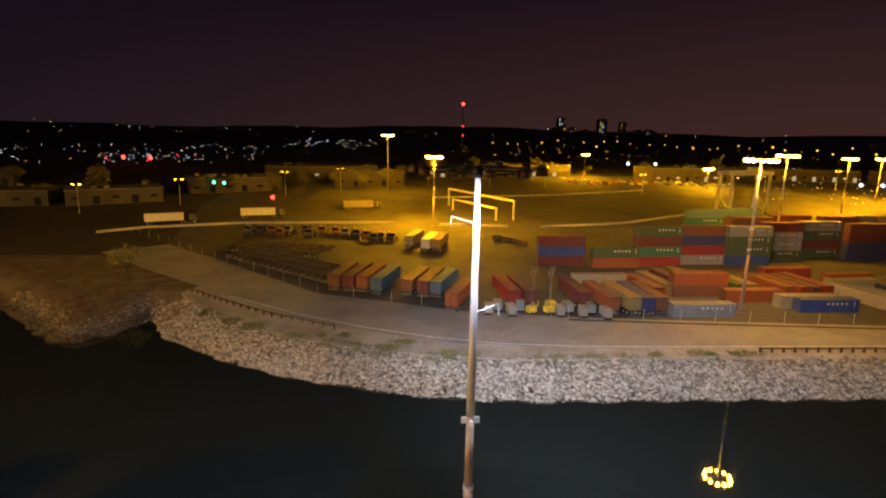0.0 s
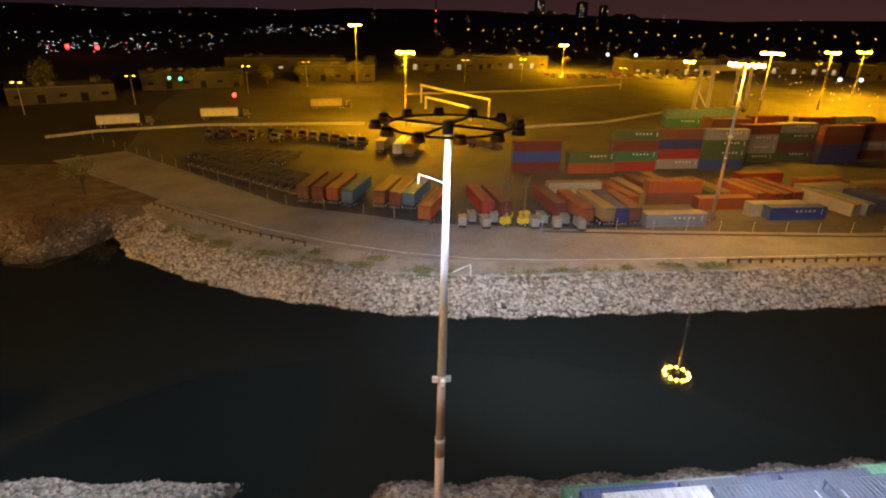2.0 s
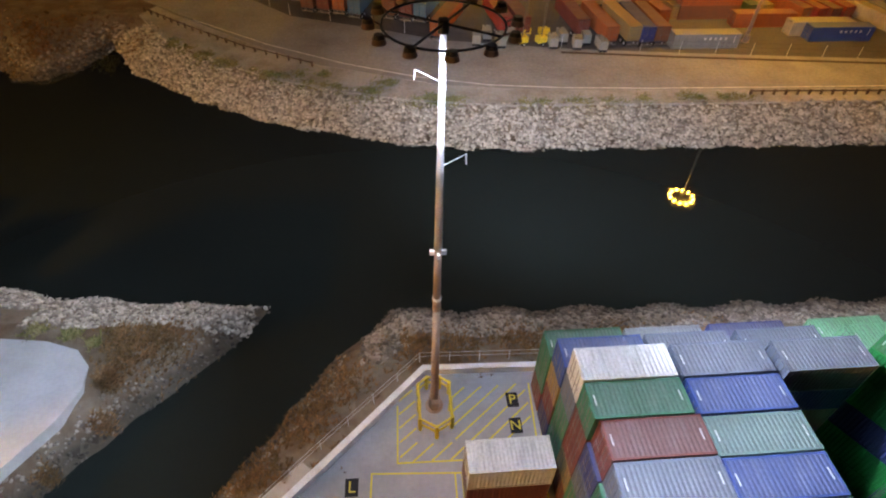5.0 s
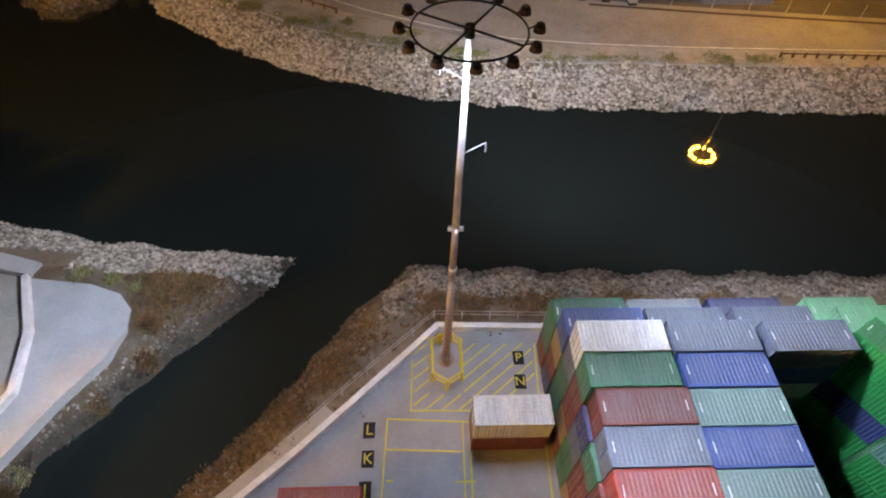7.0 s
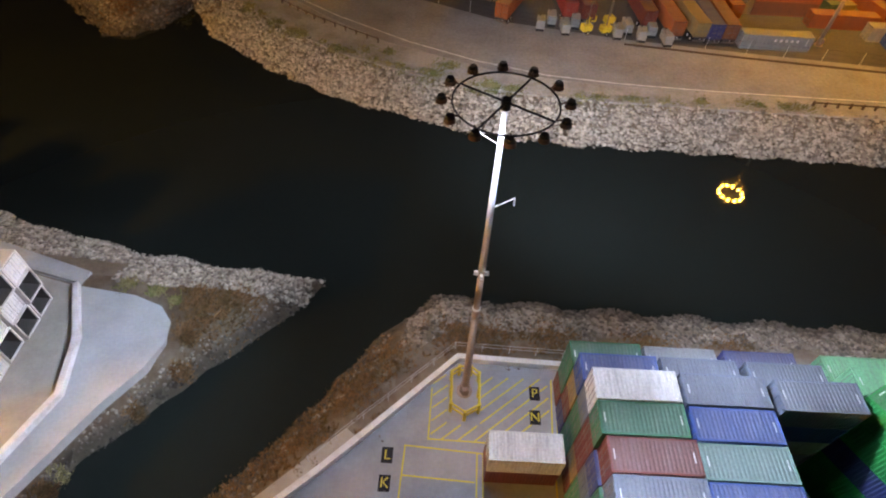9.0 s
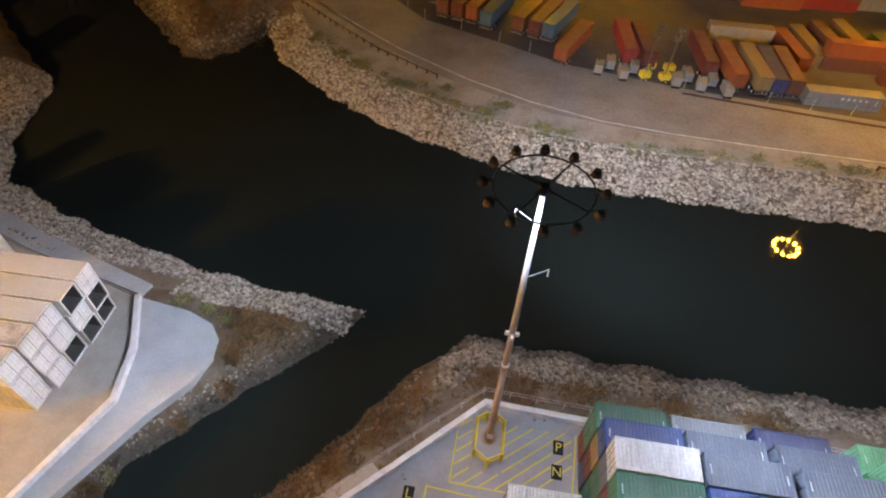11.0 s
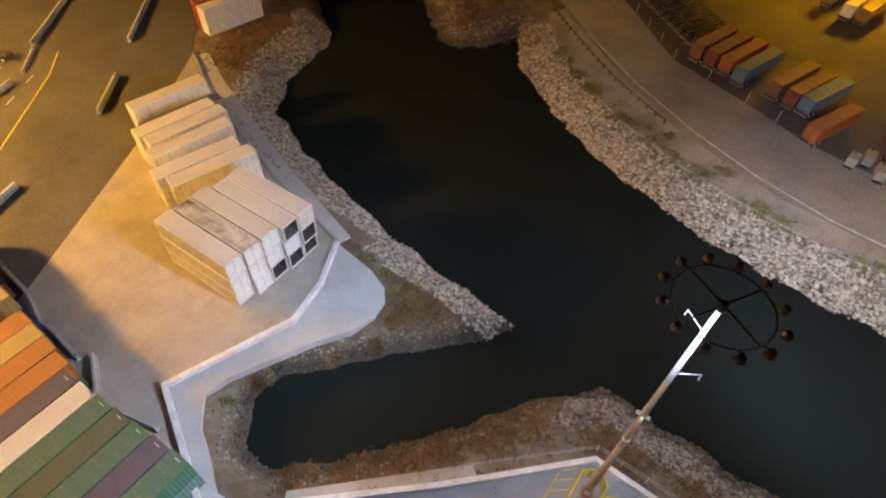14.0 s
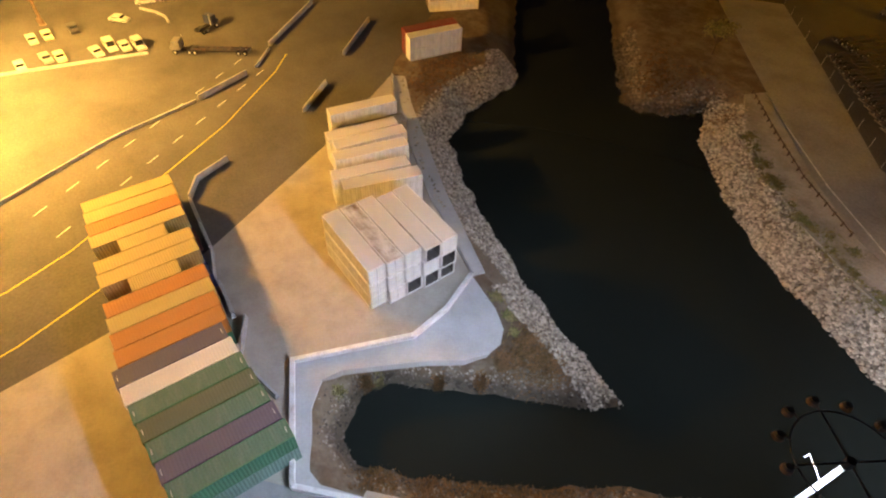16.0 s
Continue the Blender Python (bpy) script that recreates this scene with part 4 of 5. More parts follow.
# ---------------------------------------------------------------- far container blocks
FAR_STACKS = [(41.8, 138.7, ["maroon", "blue", "maroon"]), (55.4, 136.8, ["orange", "olive"]), (67.3, 138.5, ["red", "green", "maroon", "olive"]), (80.3, 140.4, ["grey", "red", "navy", "brown"]),
              (92.3, 139.6, ["blue", "olive", "olive", "grey"]), (105.8, 146.2, ["olive", "grey", "grey", "maroon"]), (118.8, 148.5, ["olive", "maroon", "olive", "grey"]), (130.2, 144.9, ["navy", "navy", "maroon", "brown"]),
              (92.3, 145.6, ["olive", "maroon", "brown"]), (143.1, 149.0, ["maroon", "grey", "brown", "maroon"]), (103.2, 155.2, ["brown", "maroon", "grey", "brown"]), (117.9, 159.7, ["maroon", "navy", "brown", "maroon"]),
              (131.9, 157.9, ["maroon", "brown", "maroon", "brown"]), (145.8, 159.7, ["brown", "maroon", "maroon", "grey"]), (160.1, 156.5, ["maroon", "olive", "maroon"]), (97.1, 170.4, ["brown", "maroon", "green", "teal"]),
              (110.9, 174.0, ["maroon", "brown", "brown", "teal"]), (159.0, 172.3, ["maroon", "navy", "maroon"]), (174.2, 169.0, ["maroon", "brown", "navy"])]
for x, y, cols in FAR_STACKS:
    for k, c in enumerate(cols):
        container(x, y, 0.05 + k * 2.592, 12.19, c, 1.5, group="blocks of the far yard", marks=False, letters=1 if c in ("olive", "grey", "green") else 0, where="in a block of the far yard")
LONG = [(58.2, 98.9, 0, "grey", 1, 0), (85.2, 101.3, 0, "blue", 1, 0), (82.8, 103.8, 0, "cream", 0, 0), (45.5, 120.1, 0, "cream", 0, 0), (64.4, 112.0, 1, "brown", 0, 0), (64.4, 112.0, 1, "orange", 0, 2.592), (73.8, 107.9, 0, "orange", 0, 0),
        (53.8, 114.9, 98, "orange", 0, 0), (57.2, 117.1, 98, "tan", 0, 0), (61.9, 119.9, 98, "brown", 0, 0), (66.5, 121.4, 98, "tan", 0, 0), (72.6, 117.2, 100, "olive", 1, 0), (75.4, 117.2, 100, "tan", 0, 0),
        (82.4, 115.5, 102, "orange", 0, 0), (85.4, 115.1, 102, "red", 0, 0), (88.3, 115.1, 102, "maroon", 0, 0), (91.5, 115.9, 102, "red", 0, 0), (97.7, 107.3, 104, "cream", 0, 0), (100.9, 107.3, 104, "grey", 0, 0),
        (102.5, 115.7, 5, "cream", 0, 0), (107.6, 106.5, 104, "navy", 0, 0), (110.9, 106.5, 104, "blue", 0, 0), (114.2, 106.8, 104, "maroon", 0, 0), (105.6, 120.8, 8, "orange", 0, 0), (94.1, 126.2, 3, "red", 0, 0), (117.1, 117.1, 5, "tan", 0, 0)]
for x, y, t, c, l, z in LONG:
    container(x, y, 0.05 + z, 12.19, c, t, group="boxes of the far yard", marks=False, letters=l, where="near the fence of the far yard")


# ---------------------------------------------------------------- yard equipment
M_CRANE = material("crane_white", (0.6, 0.6, 0.58), 0.6, spots=(0.4, 0.38, 0.34), scale=0.5, bump=0.03)


def gantry_crane(x, y, turn):
    root = new("gantry_crane")
    root.matrix_basis = pose(x, y, 0.05, 0, 0, turn)
    tagged(root, "white rubber-tyred gantry crane over a container row", "crane", kind="thing")
    for sx in (-11, 11):
        for sy in (-3.5, 3.5):
            part("leg", tube(bmesh.new(), (sx, sy, 1.2), (sx, sy * 0.8, 17), 0.95, 0.8, 4), M_CRANE, root)
            wheel(root, sx, sy, 0.8, 0.6)
        part("sill_beam", box(bmesh.new(), sx - 0.4, -4.2, 1.0, sx + 0.4, 4.2, 1.9), M_CRANE, root)
        part("brace", tube(bmesh.new(), (sx, -3.4, 2), (sx, 3.0, 9), 0.3, sides=4), M_CRANE, root)
    for sy in (-2.8, 2.8):
        part("girder", box(bmesh.new(), -12.5, sy - 0.5, 17, 12.5, sy + 0.5, 18.6), M_CRANE, root)
    trolley = part("trolley", box(bmesh.new(), 3, -2.2, 18.7, 6.5, 2.2, 20.2, 0.1), M_CRANE, root)
    part("operator_cab", box(bmesh.new(), 6.7, -1, 14.6, 8.6, 1, 16.9, 0.1), M_CRANE, trolley)
    return root


gantry_crane(146.0, 228.2, 18)


def portal(x, y, turn, span, h):
    root = new("portal_frame")
    root.matrix_basis = pose(x, y, 0.05, 0, 0, turn)
    tagged(root, "yellow-lit steel portal frame over the yard lane", "portal", kind="thing")
    for s in (-1, 1):
        part("post", box(bmesh.new(), s * span / 2 - 0.3, -0.3, 0, s * span / 2 + 0.3, 0.3, h), M_CRANE, root)
    part("beam", box(bmesh.new(), -span / 2 - 0.299, -0.35, h + 0.001, span / 2 + 0.299, 0.35, h + 0.8), M_CRANE, root)
    return root


portal(32.6, 228.9, -62, 46, 7.0)
portal(29.5, 221.2, -62, 30, 4.2)


def light_tower(x, y, turn):
    root = new("light_tower")
    root.matrix_basis = pose(x, y, 0.05, 0, 0, turn)
    tagged(root, "yellow mobile light tower with a raised mast and lamps off", "light tower", "mobile light towers", "thing")
    part("engine_box", box(bmesh.new(), -0.9, -0.7, 0.5, 0.9, 0.7, 1.6, 0.08), M_YELLOW, root)
    part("mast", tube(bmesh.new(), (0, 0, 1.6), (0, 0, 8.2), 0.09, 0.06, 8), M_ROD, root)
    for sx in (-0.45, 0.45):
        for z in (7.7, 8.3):
            part("lamp", box(bmesh.new(), sx - 0.2, -0.15, z - 0.15, sx + 0.2, 0.1, z + 0.2, 0.03), M_ROD, root)
    for sy in (-0.75, 0.75):
        wheel(root, 0, sy, 0.33, 0.2)
    return root


for x, y in ((25.5, 100.2), (28.9, 100.2), (26.7, 103.7), (30.1, 103.6)):
    light_tower(x, y, 20)
M_GEN = material("generator_paint", (0.30, 0.30, 0.28), 0.6, spots=(0.20, 0.19, 0.17), scale=1.2)


def generator(x, y, turn, s):
    root = new("generator_set")
    root.matrix_basis = pose(x, y, 0.05, 0, 0, turn)
    tagged(root, "small pale generator box by the fence", "generator", "generators by the fence", "thing")
    part("body", box(bmesh.new(), -1.5 * s, -0.75, 0.35, 1.5 * s, 0.75, 1.9, 0.06), M_GEN, root)
    part("skid", box(bmesh.new(), -1.6 * s, -0.7, 0, 1.6 * s, 0.7, 0.34), M_DARK, root)
    part("exhaust", tube(bmesh.new(), (0.8 * s, 0.3, 1.9), (0.8 * s, 0.3, 2.3), 0.08, sides=8), M_DARK, root)
    return root


for i in range(9):
    generator(17.5 + 2.1 * i + (5 if i > 3 else 0), 101.1 - 0.35 * i + (2.4 if i % 2 else 0), 82 + 5 * (i % 3), 0.8 + 0.1 * (i % 3))

# the yard fence: posts with two thin wires
FENCE = [(-84.5, 180.9), (-47.1, 144.8), (-16.6, 114.4), (-1.0, 108.3), (10.8, 102.9), (32.2, 98.4), (52.9, 96.1), (90.6, 92.4), (142.9, 90.2)]


def along(pts, step):
    out = []
    for (ax, ay), (bx, by) in zip(pts, pts[1:]):
        n = max(1, int(math.hypot(bx - ax, by - ay) / step))
        out += [(ax + (bx - ax) * k / n, ay + (by - ay) * k / n) for k in range(n)]
    return out + [pts[-1]]


fence = tagged(new("fence"), "grey chain-link fence posts and wires along the yard", "fence", kind="thing")
me = None
for x, y in along(FENCE, 6.0):
    if me is None:
        ob = part("fence_post", tube(bmesh.new(), (0, 0, 0), (0, 0, 2.2), 0.045, sides=6), M_STEEL, fence)
        me = ob.data
        ob.location = (x, y, 0.03)
    else:
        share("fence_post", me, fence, pose(x, y, 0.03))
for z in (0.6, 1.4, 2.15):
    bm = bmesh.new()
    for a, b in zip(FENCE, FENCE[1:]):
        tube(bm, (*a, z), (*b, z), 0.012, sides=4)
    part("fence_wire", bm, M_DARK, fence)
M_TIMBER = material("dark_timber", (0.09, 0.065, 0.05), 0.9, spots=(0.05, 0.04, 0.03), scale=1.5)


def post_rail(pts, step, label):
    root = tagged(new("guard_fence"), label, "guard rail", "guard rails of the track", "thing")
    me = None
    for x, y in along(pts, step):
        if me is None:
            ob = part("post", box(bmesh.new(), -0.14, -0.14, -0.2, 0.14, 0.14, 0.8), M_TIMBER, root)
            me = ob.data
            ob.location = (x, y, 0)
        else:
            share("post", me, root, pose(x, y, 0))
    bm = strip(bmesh.new(), pts, 0.1, 0.5, 0.72)
    part("rail", bm, M_TIMBER, root)


post_rail([(-44.0, 116.8), (-33.1, 107.8), (-22.7, 99.9), (-10.6, 93.1)], 2.0, "dark timber guard rail along the track bend")
post_rail([(58.6, 81.2), (79.8, 80.6), (143.3, 79.4)], 1.9, "dark timber guard rail above the riprap")
bm = strip(bmesh.new(), [(31.9, 96.9), (52.9, 94.4), (90.7, 90.7), (142.9, 88.5)], 0.5, 0.0, 0.14)
tagged(part("rail_kerb", bm, M_TIMBER), "low dark kerb between track and yard", "kerb", kind="structure")
bm = bmesh.new()
for pts in ([(-94.0, 178.7), (-83.4, 187.7), (-54.7, 197.5), (-1.8, 200.5)], [(14.5, 197.3), (38.3, 193.2)], [(50.2, 192.4), (85.2, 202.5), (119.7, 224.6)], [(17.0, 273.6), (79.4, 288.5), (140.8, 317.0)]):
    strip(bm, pts, 0.6, 0.04, 0.85)
tagged(part("yard_barrier", bm, M_BARRIER), "long pale concrete barrier lines of the yard", "barrier", kind="structure")

# quay fence behind the kerb
qf = tagged(new("fence"), "thin wire fence above the quay bank", "fence", kind="thing")
line = [(60, 33.6), (14.8, 34.1), (4.0, 34.4), (-4.2, 26.6), (-8.4, 22.4)]
for x, y in along(line, 2.6):
    part("fence_post", tube(bmesh.new(), (x, y, -0.4), (x, y, 1.3), 0.03, sides=6), M_STEEL, qf)
for z in (0.7, 1.25):
    bm = bmesh.new()
    for a, b in zip(line, line[1:]):
        tube(bm, (*a, z), (*b, z), 0.018, sides=4)
    part("fence_wire", bm, M_STEEL, qf)


# ---------------------------------------------------------------- plants
def tufts(name, pts, n, size, seed, mat, label):
    """Many small blades, in clumps round the given places."""
    rnd = np.random.RandomState(seed)
    V, F = [], []
    P = np.array(pts, float)
    for k in range(n):
        c = P[rnd.randint(len(P))]
        x, y = c[0] + rnd.normal(0, c[2]), c[1] + rnd.normal(0, c[2])
        z = float(ground_height(np.array([x]), np.array([y]))[0][0])
        for b in range(6):
            a, s = rnd.uniform(0, 6.28), size * rnd.uniform(0.5, 1.3)
            d = np.array([math.cos(a), math.sin(a), 0])
            w = np.array([-d[1], d[0], 0]) * 0.12 * s
            o = np.array([x, y, z - 0.05])
            i = len(V)
            V += [o - w, o + w, o + d * 0.45 * s + w * 0.6 + (0, 0, 0.55 * s), o + d * 0.8 * s + (0, 0, 0.7 * s)]
            F += [(i, i + 1, i + 2), (i, i + 2, i + 3)]
    me = bpy.data.meshes.new(name)
    me.from_pydata([tuple(v) for v in V], [], F)
    me.materials.append(mat)
    return tagged(new(name, me), label, "grass", kind="stuff")


M_DRY = material("dry_scrub", (0.20, 0.115, 0.05), 0.95, spots=(0.10, 0.075, 0.03), scale=0.5, amount=0.9, bump=0.2, island=0.4)
weed_rnd = random.Random(14)
verge = []
for (ax, ay), (bx, by) in zip([(-36.5, 103.8), (-26, 94.8), (-16, 89.2), (-5, 84.6), (7, 81.2)], [(-26, 94.8), (-16, 89.2), (-5, 84.6), (7, 81.2), (12, 80.6)]):
    for k in range(9):
        u = weed_rnd.random()
        verge.append((ax + (bx - ax) * u, ay + (by - ay) * u + weed_rnd.uniform(-0.5, 1.0), weed_rnd.uniform(0.35, 0.9)))
for x in (22, 25, 29, 31, 36, 41, 48, 50, 54, 57):
    verge.append((x, 80.2 + weed_rnd.uniform(-0.4, 0.9), weed_rnd.uniform(0.5, 1.0)))
verge += [(-12.5, 90.5, 0.7), (-8.5, 90.2, 0.6), (0.5, 86.5, 0.9), (1.8, 86.9, 0.7), (-3.0, 82.2, 1.2)]
tufts("verge_grass", verge, 4200, 0.5, 1, M_GRASS, "green weeds along the top of the riprap")
scrub = [(-3, 33, 1.6), (-6, 29.5, 1.6), (-9.5, 26, 1.5), (-12.5, 23, 1.4), (-15.5, 19, 1.4), (-20, 14.5, 1.2), (3, 36.5, 1.5), (8, 36.5, 1.5), (14, 36.2, 1.6), (-31.2, 19.5, 0.35), (-26.3, 27, 0.35), (-23.3, 31.4, 0.4), (-20, 37.5, 1.2), (-22.5, 36, 1.0), (-23.4, 34.5, 0.4), (-23.5, 39, 1.0), (-19.5, 39, 1.2), (24, 36.2, 1.5), (33, 36, 1.5)]
tufts("scrub", scrub, 5200, 0.45, 2, M_DRY, "rust-brown dry scrub on the earth bank")
tufts("bank_weeds", [(-31.5, 40.3, 0.45), (-28.2, 39.4, 0.4), (-25.6, 38.4, 0.35), (-31.6, 16, 0.35), (-30.6, 21, 0.4)], 420, 0.45, 3, M_GRASS, "green weeds at the apron edge")
tufts("scrub", [(-57.5, 102.3, 3), (-51.5, 108.7, 4), (-43.0, 105.1, 2), (-63.0, 108.7, 4), (-82.6, 63.9, 3), (-87.1, 71.5, 3)], 1500, 0.6, 4, M_DRY, "brown scrub round the inlet point")


def tree(seed):
    rnd = random.Random(seed)
    root = new("tree")
    tagged(root, "dark leafy tree at the edge of the yard", "tree", "trees round the yard", "thing")
    bm = tube(bmesh.new(), (0, 0, 0), (0, 0, 3.2), 0.3, 0.18, 8)
    limbs = []
    for k in range(6):
        a = k * 1.05 + rnd.uniform(-0.3, 0.3)
        e = (1.9 * math.cos(a), 1.9 * math.sin(a), rnd.uniform(4.5, 7))
        tube(bm, (0, 0, rnd.uniform(2.2, 3.1)), e, 0.13, 0.05, 6)
        limbs.append(e)
    part("trunk", bm, M_TIMBER, root)
    V, F = [], []
    for e in limbs + [(0, 0, 7.2), (0, 0, 5.6)]:
        for k in range(90):
            c = Vector((e[0] + rnd.gauss(0, 0.85), e[1] + rnd.gauss(0, 0.85), e[2] + rnd.gauss(0, 0.75)))
            u, w = Vector((rnd.uniform(-1, 1), rnd.uniform(-1, 1), rnd.uniform(-1, 1))).normalized() * 0.32, Vector((rnd.uniform(-1, 1), rnd.uniform(-1, 1), rnd.uniform(-0.5, 0.5))).normalized() * 0.22
            i = len(V)
            V += [c - u, c - w, c + u, c + w]
            F.append((i, i + 1, i + 2, i + 3))
    me = bpy.data.meshes.new("crown")
    me.from_pydata([tuple(v) for v in V], [], F)
    me.materials.append(M_GRASS)
    share("crown", me, root)
    return root


trees = [tree(k) for k in range(3)]
rnd = random.Random(21)
places = [(-36.8, 311.4), (-20.7, 313.8), (-50.3, 299.1), (-8.2, 317.1), (-63.9, 292.5), (-91.3, 273.7), (-111.7, 258.6), (-128.5, 248.5), (-83.8, 289.2), (-27.8, 323.6), (-147.2, 241.7), (-164.7, 240.5), (-54.6, 317.1), (16.5, 333.2), (34.1, 339.6), (55.9, 347.6), (-182.2, 248.2), (-213.3, 260.9), (-101.9, 283.7), (-76.2, 307.3),
          (-58.9, 123.6), (-127.0, 290.9), (-153.7, 299.1), (-36.5, 355.7), (0, 361), (77, 404), (103, 421), (146, 430), (-195.7, 301.7), (-223.5, 315.3), (52, 404), (258, 447), (292, 464), (198, 447)]
for i, (x, y) in enumerate(places):
    s = rnd.uniform(0.7, 1.5)
    m = pose(x, y, 0, 0, 0, rnd.uniform(0, 360))
    if i < 3:
        trees[i].matrix_basis = m
    else:
        copy_thing(trees[i % 3], m).scale = (s, s, s * rnd.uniform(0.85, 1.1))


# ---------------------------------------------------------------- buildings and the city beyond
M_WALL = material("warehouse_wall", (0.085, 0.08, 0.075), 0.85, spots=(0.14, 0.13, 0.12), scale=0.1, amount=0.7, bump=0.05)
M_ROOF = material("warehouse_roof", (0.2, 0.19, 0.18), 0.85, spots=(0.12, 0.12, 0.12), scale=0.08, amount=0.7, bump=0.05)
M_LIT = glow("lit_window", (1.0, 0.78, 0.45), 0.45)
M_CITYW, M_CITYO, M_CITYR, M_CITYG = glow("white_city_light", (0.85, 0.92, 1.0), 2.2), glow("orange_city_light", (1.0, 0.50, 0.10), 2.8), glow("red_city_light", (1.0, 0.05, 0.04), 6.0), glow("green_city_light", (0.1, 1.0, 0.6), 4.0)


def warehouse(x, y, w, d, h, turn, lit, seed):
    rnd = random.Random(seed)
    root = new("warehouse")
    root.matrix_basis = pose(x, y, 0, 0, 0, turn)
    tagged(root, "low flat-roofed warehouse beyond the yard", "building", "warehouses", "thing")
    part("wall", box(bmesh.new(), -w / 2, -d / 2, 0, w / 2, d / 2, h), M_WALL, root)
    roof = box(bmesh.new(), -w / 2 - 0.3, -d / 2 - 0.3, h + 0.004, w / 2 + 0.3, d / 2 + 0.3, h + 0.5)
    for k in range(4):
        rx, ry = rnd.uniform(-w / 2.5, w / 2.5), rnd.uniform(-d / 3, d / 3)
        box(roof, rx - 1, ry - 1, h + 0.5, rx + 1, ry + 1, h + 1.7)
    part("roof", roof, M_ROOF, root)
    n = int(w / 7)
    for k in range(n):
        wx = -w / 2 + (k + 0.5) * w / n
        part("loading_door" if k % 2 else "window", box(bmesh.new(), wx - 1.3, -d / 2 - 0.06, 0.3 if k % 2 else 2.4, wx + 1.3, -d / 2 + 0.02, 3.6), M_LIT if rnd.random() < lit else M_GLASS, root)
    return root


for i, (x, y, w, d, h, t, lit) in enumerate([(-18.9, 333.3, 40, 22, 8, 8, 0.1), (47, 404, 60, 24, 7, 4, 0.4), (96, 417, 55, 24, 8, 6, 0.5), (-86.3, 299.1, 45, 20, 7, 22, 0.1), (-123.8, 252.7, 36, 18, 6, 28, 0.1), (-173.5, 241.3, 60, 20, 6, 10, 0.0),
                                             (200, 389, 60, 26, 9, 8, 0.6), (245, 430, 50, 22, 7, 8, 0.5), (-52, 378, 70, 26, 8, 8, 0.2), (301, 404, 70, 26, 8, -10, 0.6), (-238.4, 313.1, 60, 24, 8, 25, 0.1), (361, 361, 60, 24, 9, -20, 0.4)]):
    warehouse(x, y, w, d, h, t, lit, i)


def tower_block(x, y, w, h, seed):
    rnd = random.Random(seed)
    root = new("tower_block")
    root.location = (x, y, 0)
    tagged(root, "distant tower block with scattered lit windows", "building", "city skyline", "thing")
    part("wall", box(bmesh.new(), -w / 2, -w / 2, 0, w / 2, w / 2, h), M_ROOF, root)
    part("roof", box(bmesh.new(), -w / 3, -w / 3, h + 0.01, w / 3, w / 3, h + 4), M_ROOF, root)
    for k in range(int(h / 9)):
        for j in range(3):
            if rnd.random() < 0.4:
                wx, wz = (j - 1) * w / 3.2, 6 + 9 * k
                part("window", box(bmesh.new(), wx - 1.1, -w / 2 - 0.3, wz, wx + 1.1, -w / 2 - 0.05, wz + 2.2), M_CITYO if rnd.random() < 0.7 else M_CITYW, root)
    return root


rnd = random.Random(5)
for i in range(15):
    a = radians(90 - 15.2 - 0.72 * i + rnd.uniform(-0.2, 0.2))
    tower_block(2300 * math.cos(a), 2300 * math.sin(a), rnd.uniform(22, 34), (rnd.uniform(20, 40) if i not in (1, 6, 9) else rnd.uniform(58, 76)), 40 + i)


def city_lights(name, spots, mat, label):
    """Small far lamps: each a little faceted ball on its own height."""
    bm = bmesh.new()
    for x, y, z, r in spots:
        bmesh.ops.create_icosphere(bm, subdivisions=1, radius=r, matrix=Matrix.Translation((x, y, z)))
    return tagged(part(name, bm, mat), label, "lights", kind="stuff")


def polar(deg, dist):
    return dist * math.sin(radians(deg)), dist * math.cos(radians(deg))


rnd = random.Random(77)
white, orange, red, green = [], [], [], []
for k in range(95):
    # the far left town
    d = rnd.uniform(430, 730)
    x, y = polar(rnd.uniform(-36, -13), d)
    (white if rnd.random() < 0.75 else orange).append((x, y, rnd.uniform(4, 11), 0.40 * d * rnd.uniform(0.0007, 0.0016)))
for k in range(45):
    d = rnd.uniform(490, 580)
    x, y = polar(rnd.uniform(-27, -18), d)
    (white if rnd.random() < 0.8 else red).append((x, y, rnd.uniform(3, 8), 0.40 * d * rnd.uniform(0.0009, 0.0019)))
for k in range(55):
    d = rnd.uniform(720, 800)
    x, y = polar(rnd.uniform(-11.5, -2.5), d)
    (white if rnd.random() < 0.85 else orange).append((x, y, rnd.uniform(4, 16), 0.40 * d * rnd.uniform(0.0008, 0.0017)))
for k in range(30):
    d = rnd.uniform(830, 930)
    x, y = polar(9 + k * 1.25 + rnd.uniform(-0.4, 0.4), d)
    orange.append((x, y, rnd.uniform(10, 18), d * rnd.uniform(0.0007, 0.0013)))
for k in range(120):
    d = rnd.uniform(380, 850)
    x, y = polar(rnd.uniform(5, 46), d)
    (orange if rnd.random() < 0.88 else white).append((x, y, rnd.uniform(3, 14), 0.40 * d * rnd.uniform(0.0006, 0.0014)))
for k in range(90):
    d = rnd.uniform(1500, 2200)
    x, y = polar(rnd.uniform(-40, 46), d)
    (orange if rnd.random() < 0.6 else white).append((x, y, 7 + rnd.uniform(6, 36) * (d - 1500) / 700, 0.40 * d * rnd.uniform(0.0005, 0.0011)))
for deg, d in ((22.4, 455), (24.9, 462), (41.0, 355), (42.4, 362), (44.4, 350)):
    x, y = polar(deg, d)
    white.append((x, y, 9.5, d * 0.0030))
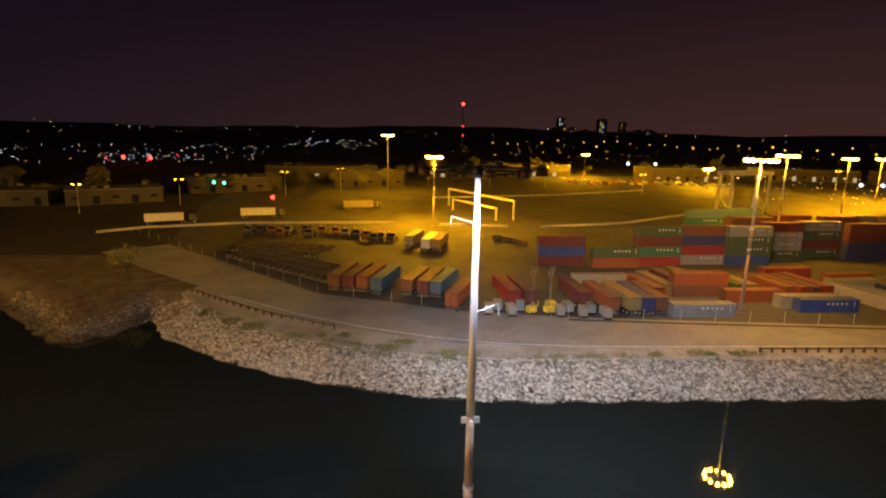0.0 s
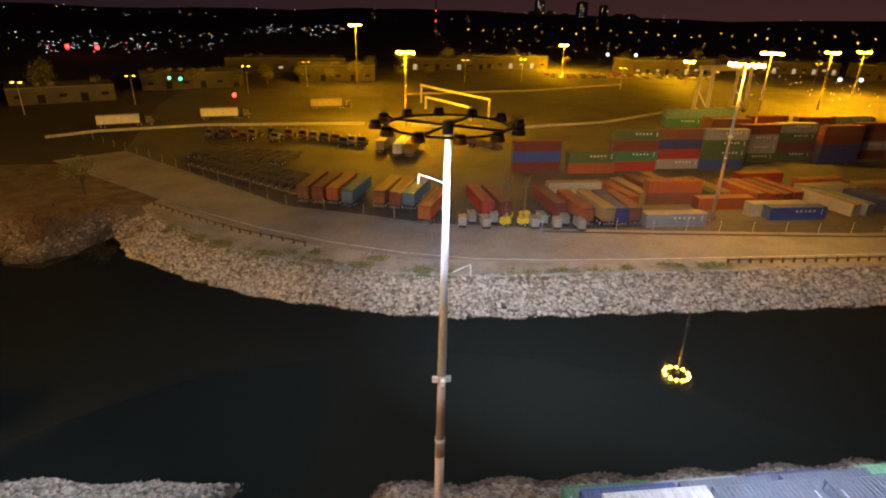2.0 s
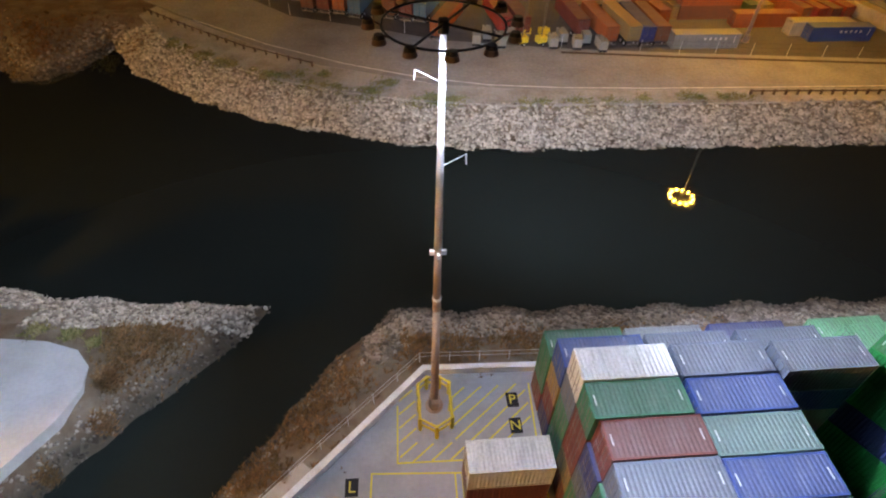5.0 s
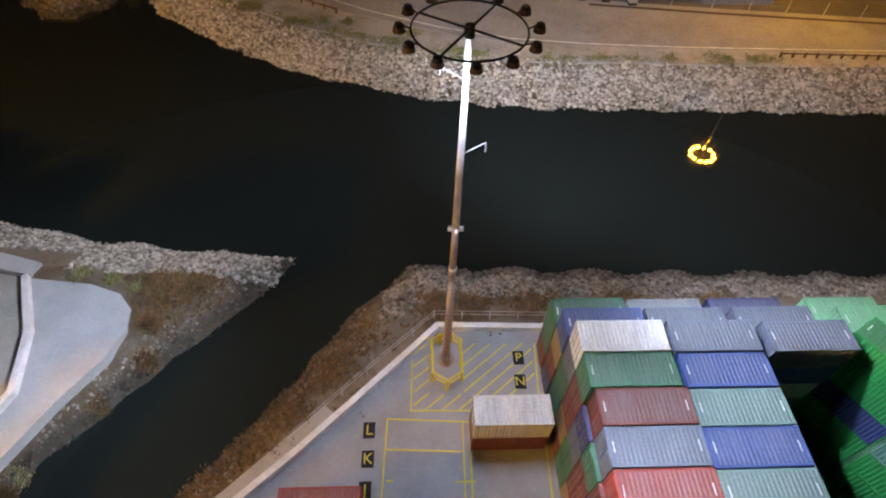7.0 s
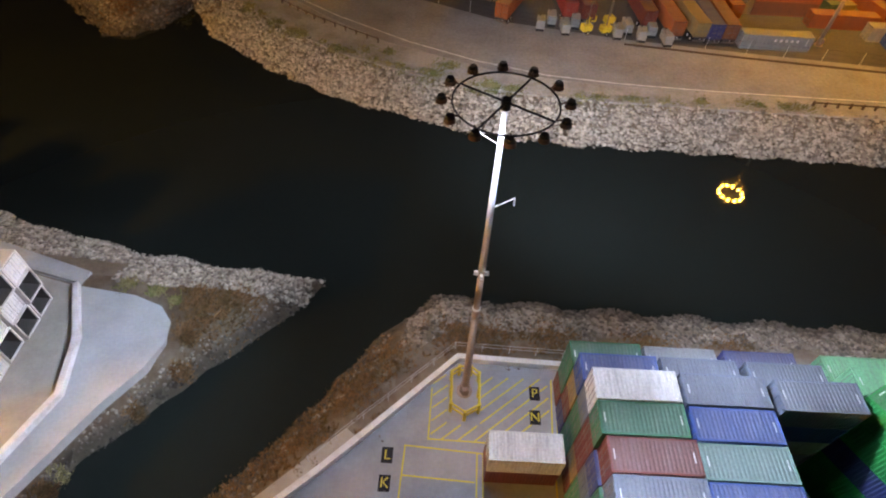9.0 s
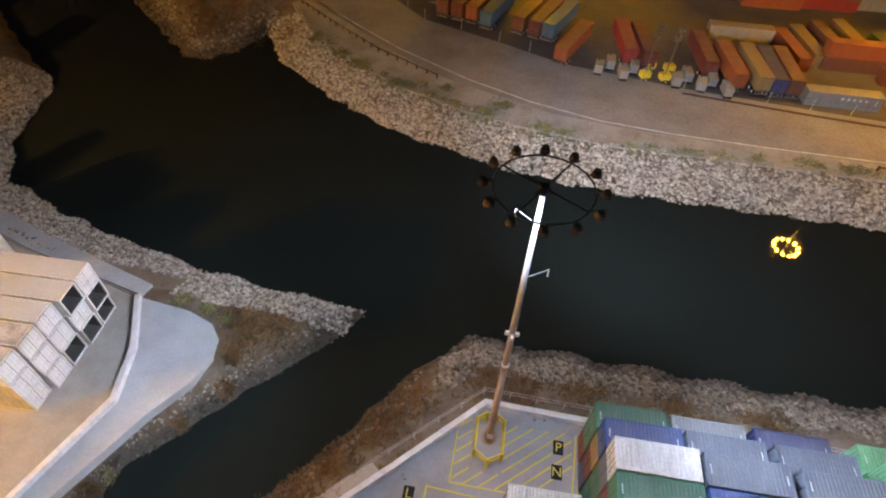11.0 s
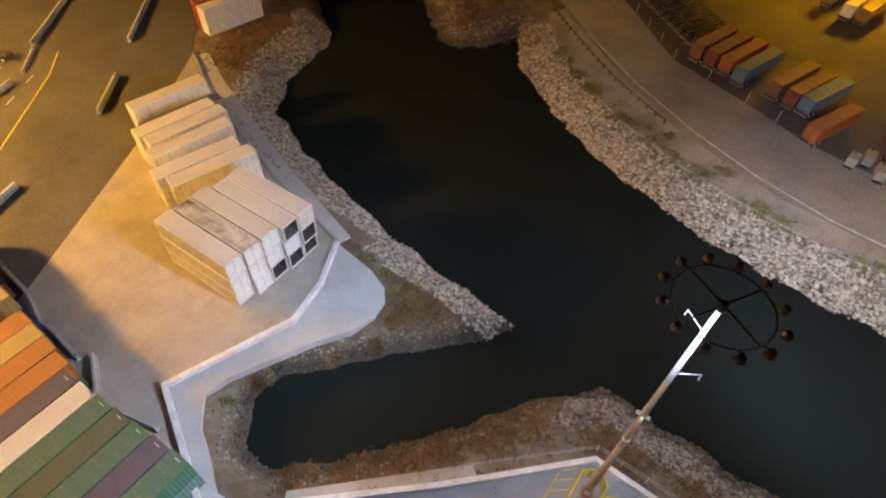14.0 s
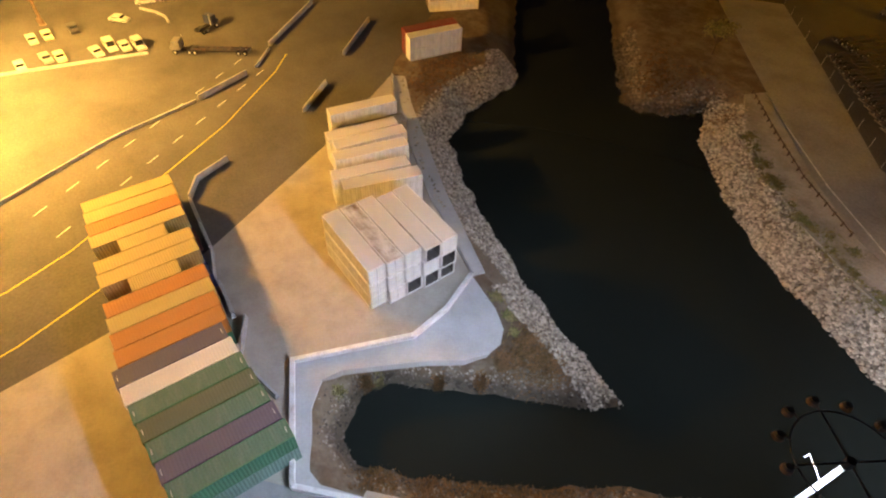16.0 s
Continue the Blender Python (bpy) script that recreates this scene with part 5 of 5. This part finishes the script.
for k in range(60):
    # working lights of the right-hand terminal
    d = rnd.uniform(290, 420)
    x, y = polar(rnd.uniform(34, 46), d)
    orange.append((x, y, rnd.uniform(3, 9), 0.40 * d * rnd.uniform(0.0009, 0.002)))
for deg, d, z in ((-17.0, 280, 7), (-17.9, 284, 7)):
    x, y = polar(deg, d)
    green.append((x, y, z, 0.8))
for deg, d, z in ((-12.6, 258, 2.5), (-23.2, 505, 6), (-25.3, 520, 6)):
    x, y = polar(deg, d)
    red.append((x, y, z, 1.0 if d < 400 else 1.6))
city_lights("city_lights", white, M_CITYW, "scattered white lights of the distant town")
city_lights("city_lights", orange, M_CITYO, "scattered orange street lights in the distance")
city_lights("city_lights", red, M_CITYR, "small red lights far off")
city_lights("city_lights", green, M_CITYG, "green traffic signals far off")

# the radio mast with its red lamps
rm = tagged(new("radio_mast"), "slim dark lattice radio mast with red warning lamps", "mast", kind="thing")
rm.location = (96.1, 900, 0)
for a in (0, 120, 240):
    c, s = 2.0 * math.cos(radians(a)), 2.0 * math.sin(radians(a))
    part("leg", tube(bmesh.new(), (c, s, 0), (c * 0.3, s * 0.3, 69.5), 0.35, 0.25, 6), M_DARK, rm)
for z in (70.0, 22, 21, 36):
    bm = bmesh.new()
    bmesh.ops.create_icosphere(bm, subdivisions=2, radius=2.6 if z > 69 else 1.0, matrix=Matrix.Translation((0, 0, z)))
    part("warning_lamp", bm, M_CITYR, rm, "glowing red lamp")


def street_lamp(x, y, h):
    root = new("street_lamp")
    root.location = (x, y, 0)
    tagged(root, "slender yard street lamp with a glowing head", "street lamp", "street lamps", "thing")
    part("pole", tube(bmesh.new(), (0, 0, 0), (0, 0, h), 0.14, 0.08, 8), M_STEEL, root)
    part("arm", tube(bmesh.new(), (-1, 0, h), (1, 0, h), 0.06, sides=6), M_STEEL, root)
    for s in (-1, 1):
        part("head", box(bmesh.new(), s * 1.3 - 0.45, -0.25, h - 0.2, s * 1.3 + 0.45, 0.25, h + 0.05), M_YARDLAMP, root, "glowing lamp head")
    return root


for x, y, h in ((-55.1, 273.7, 12), (-31.5, 299.1, 12), (-92.2, 241.7, 11), (52.1, 323.5, 12), (87.1, 333.1, 12), (132.4, 298.2, 11), (169.4, 273.6, 12), (219.6, 323.4, 12), (271.5, 331.4, 12), (-120.5, 218.5, 11), (305.5, 299.0, 13), (270.7, 249.6, 13)):
    street_lamp(x, y, h)
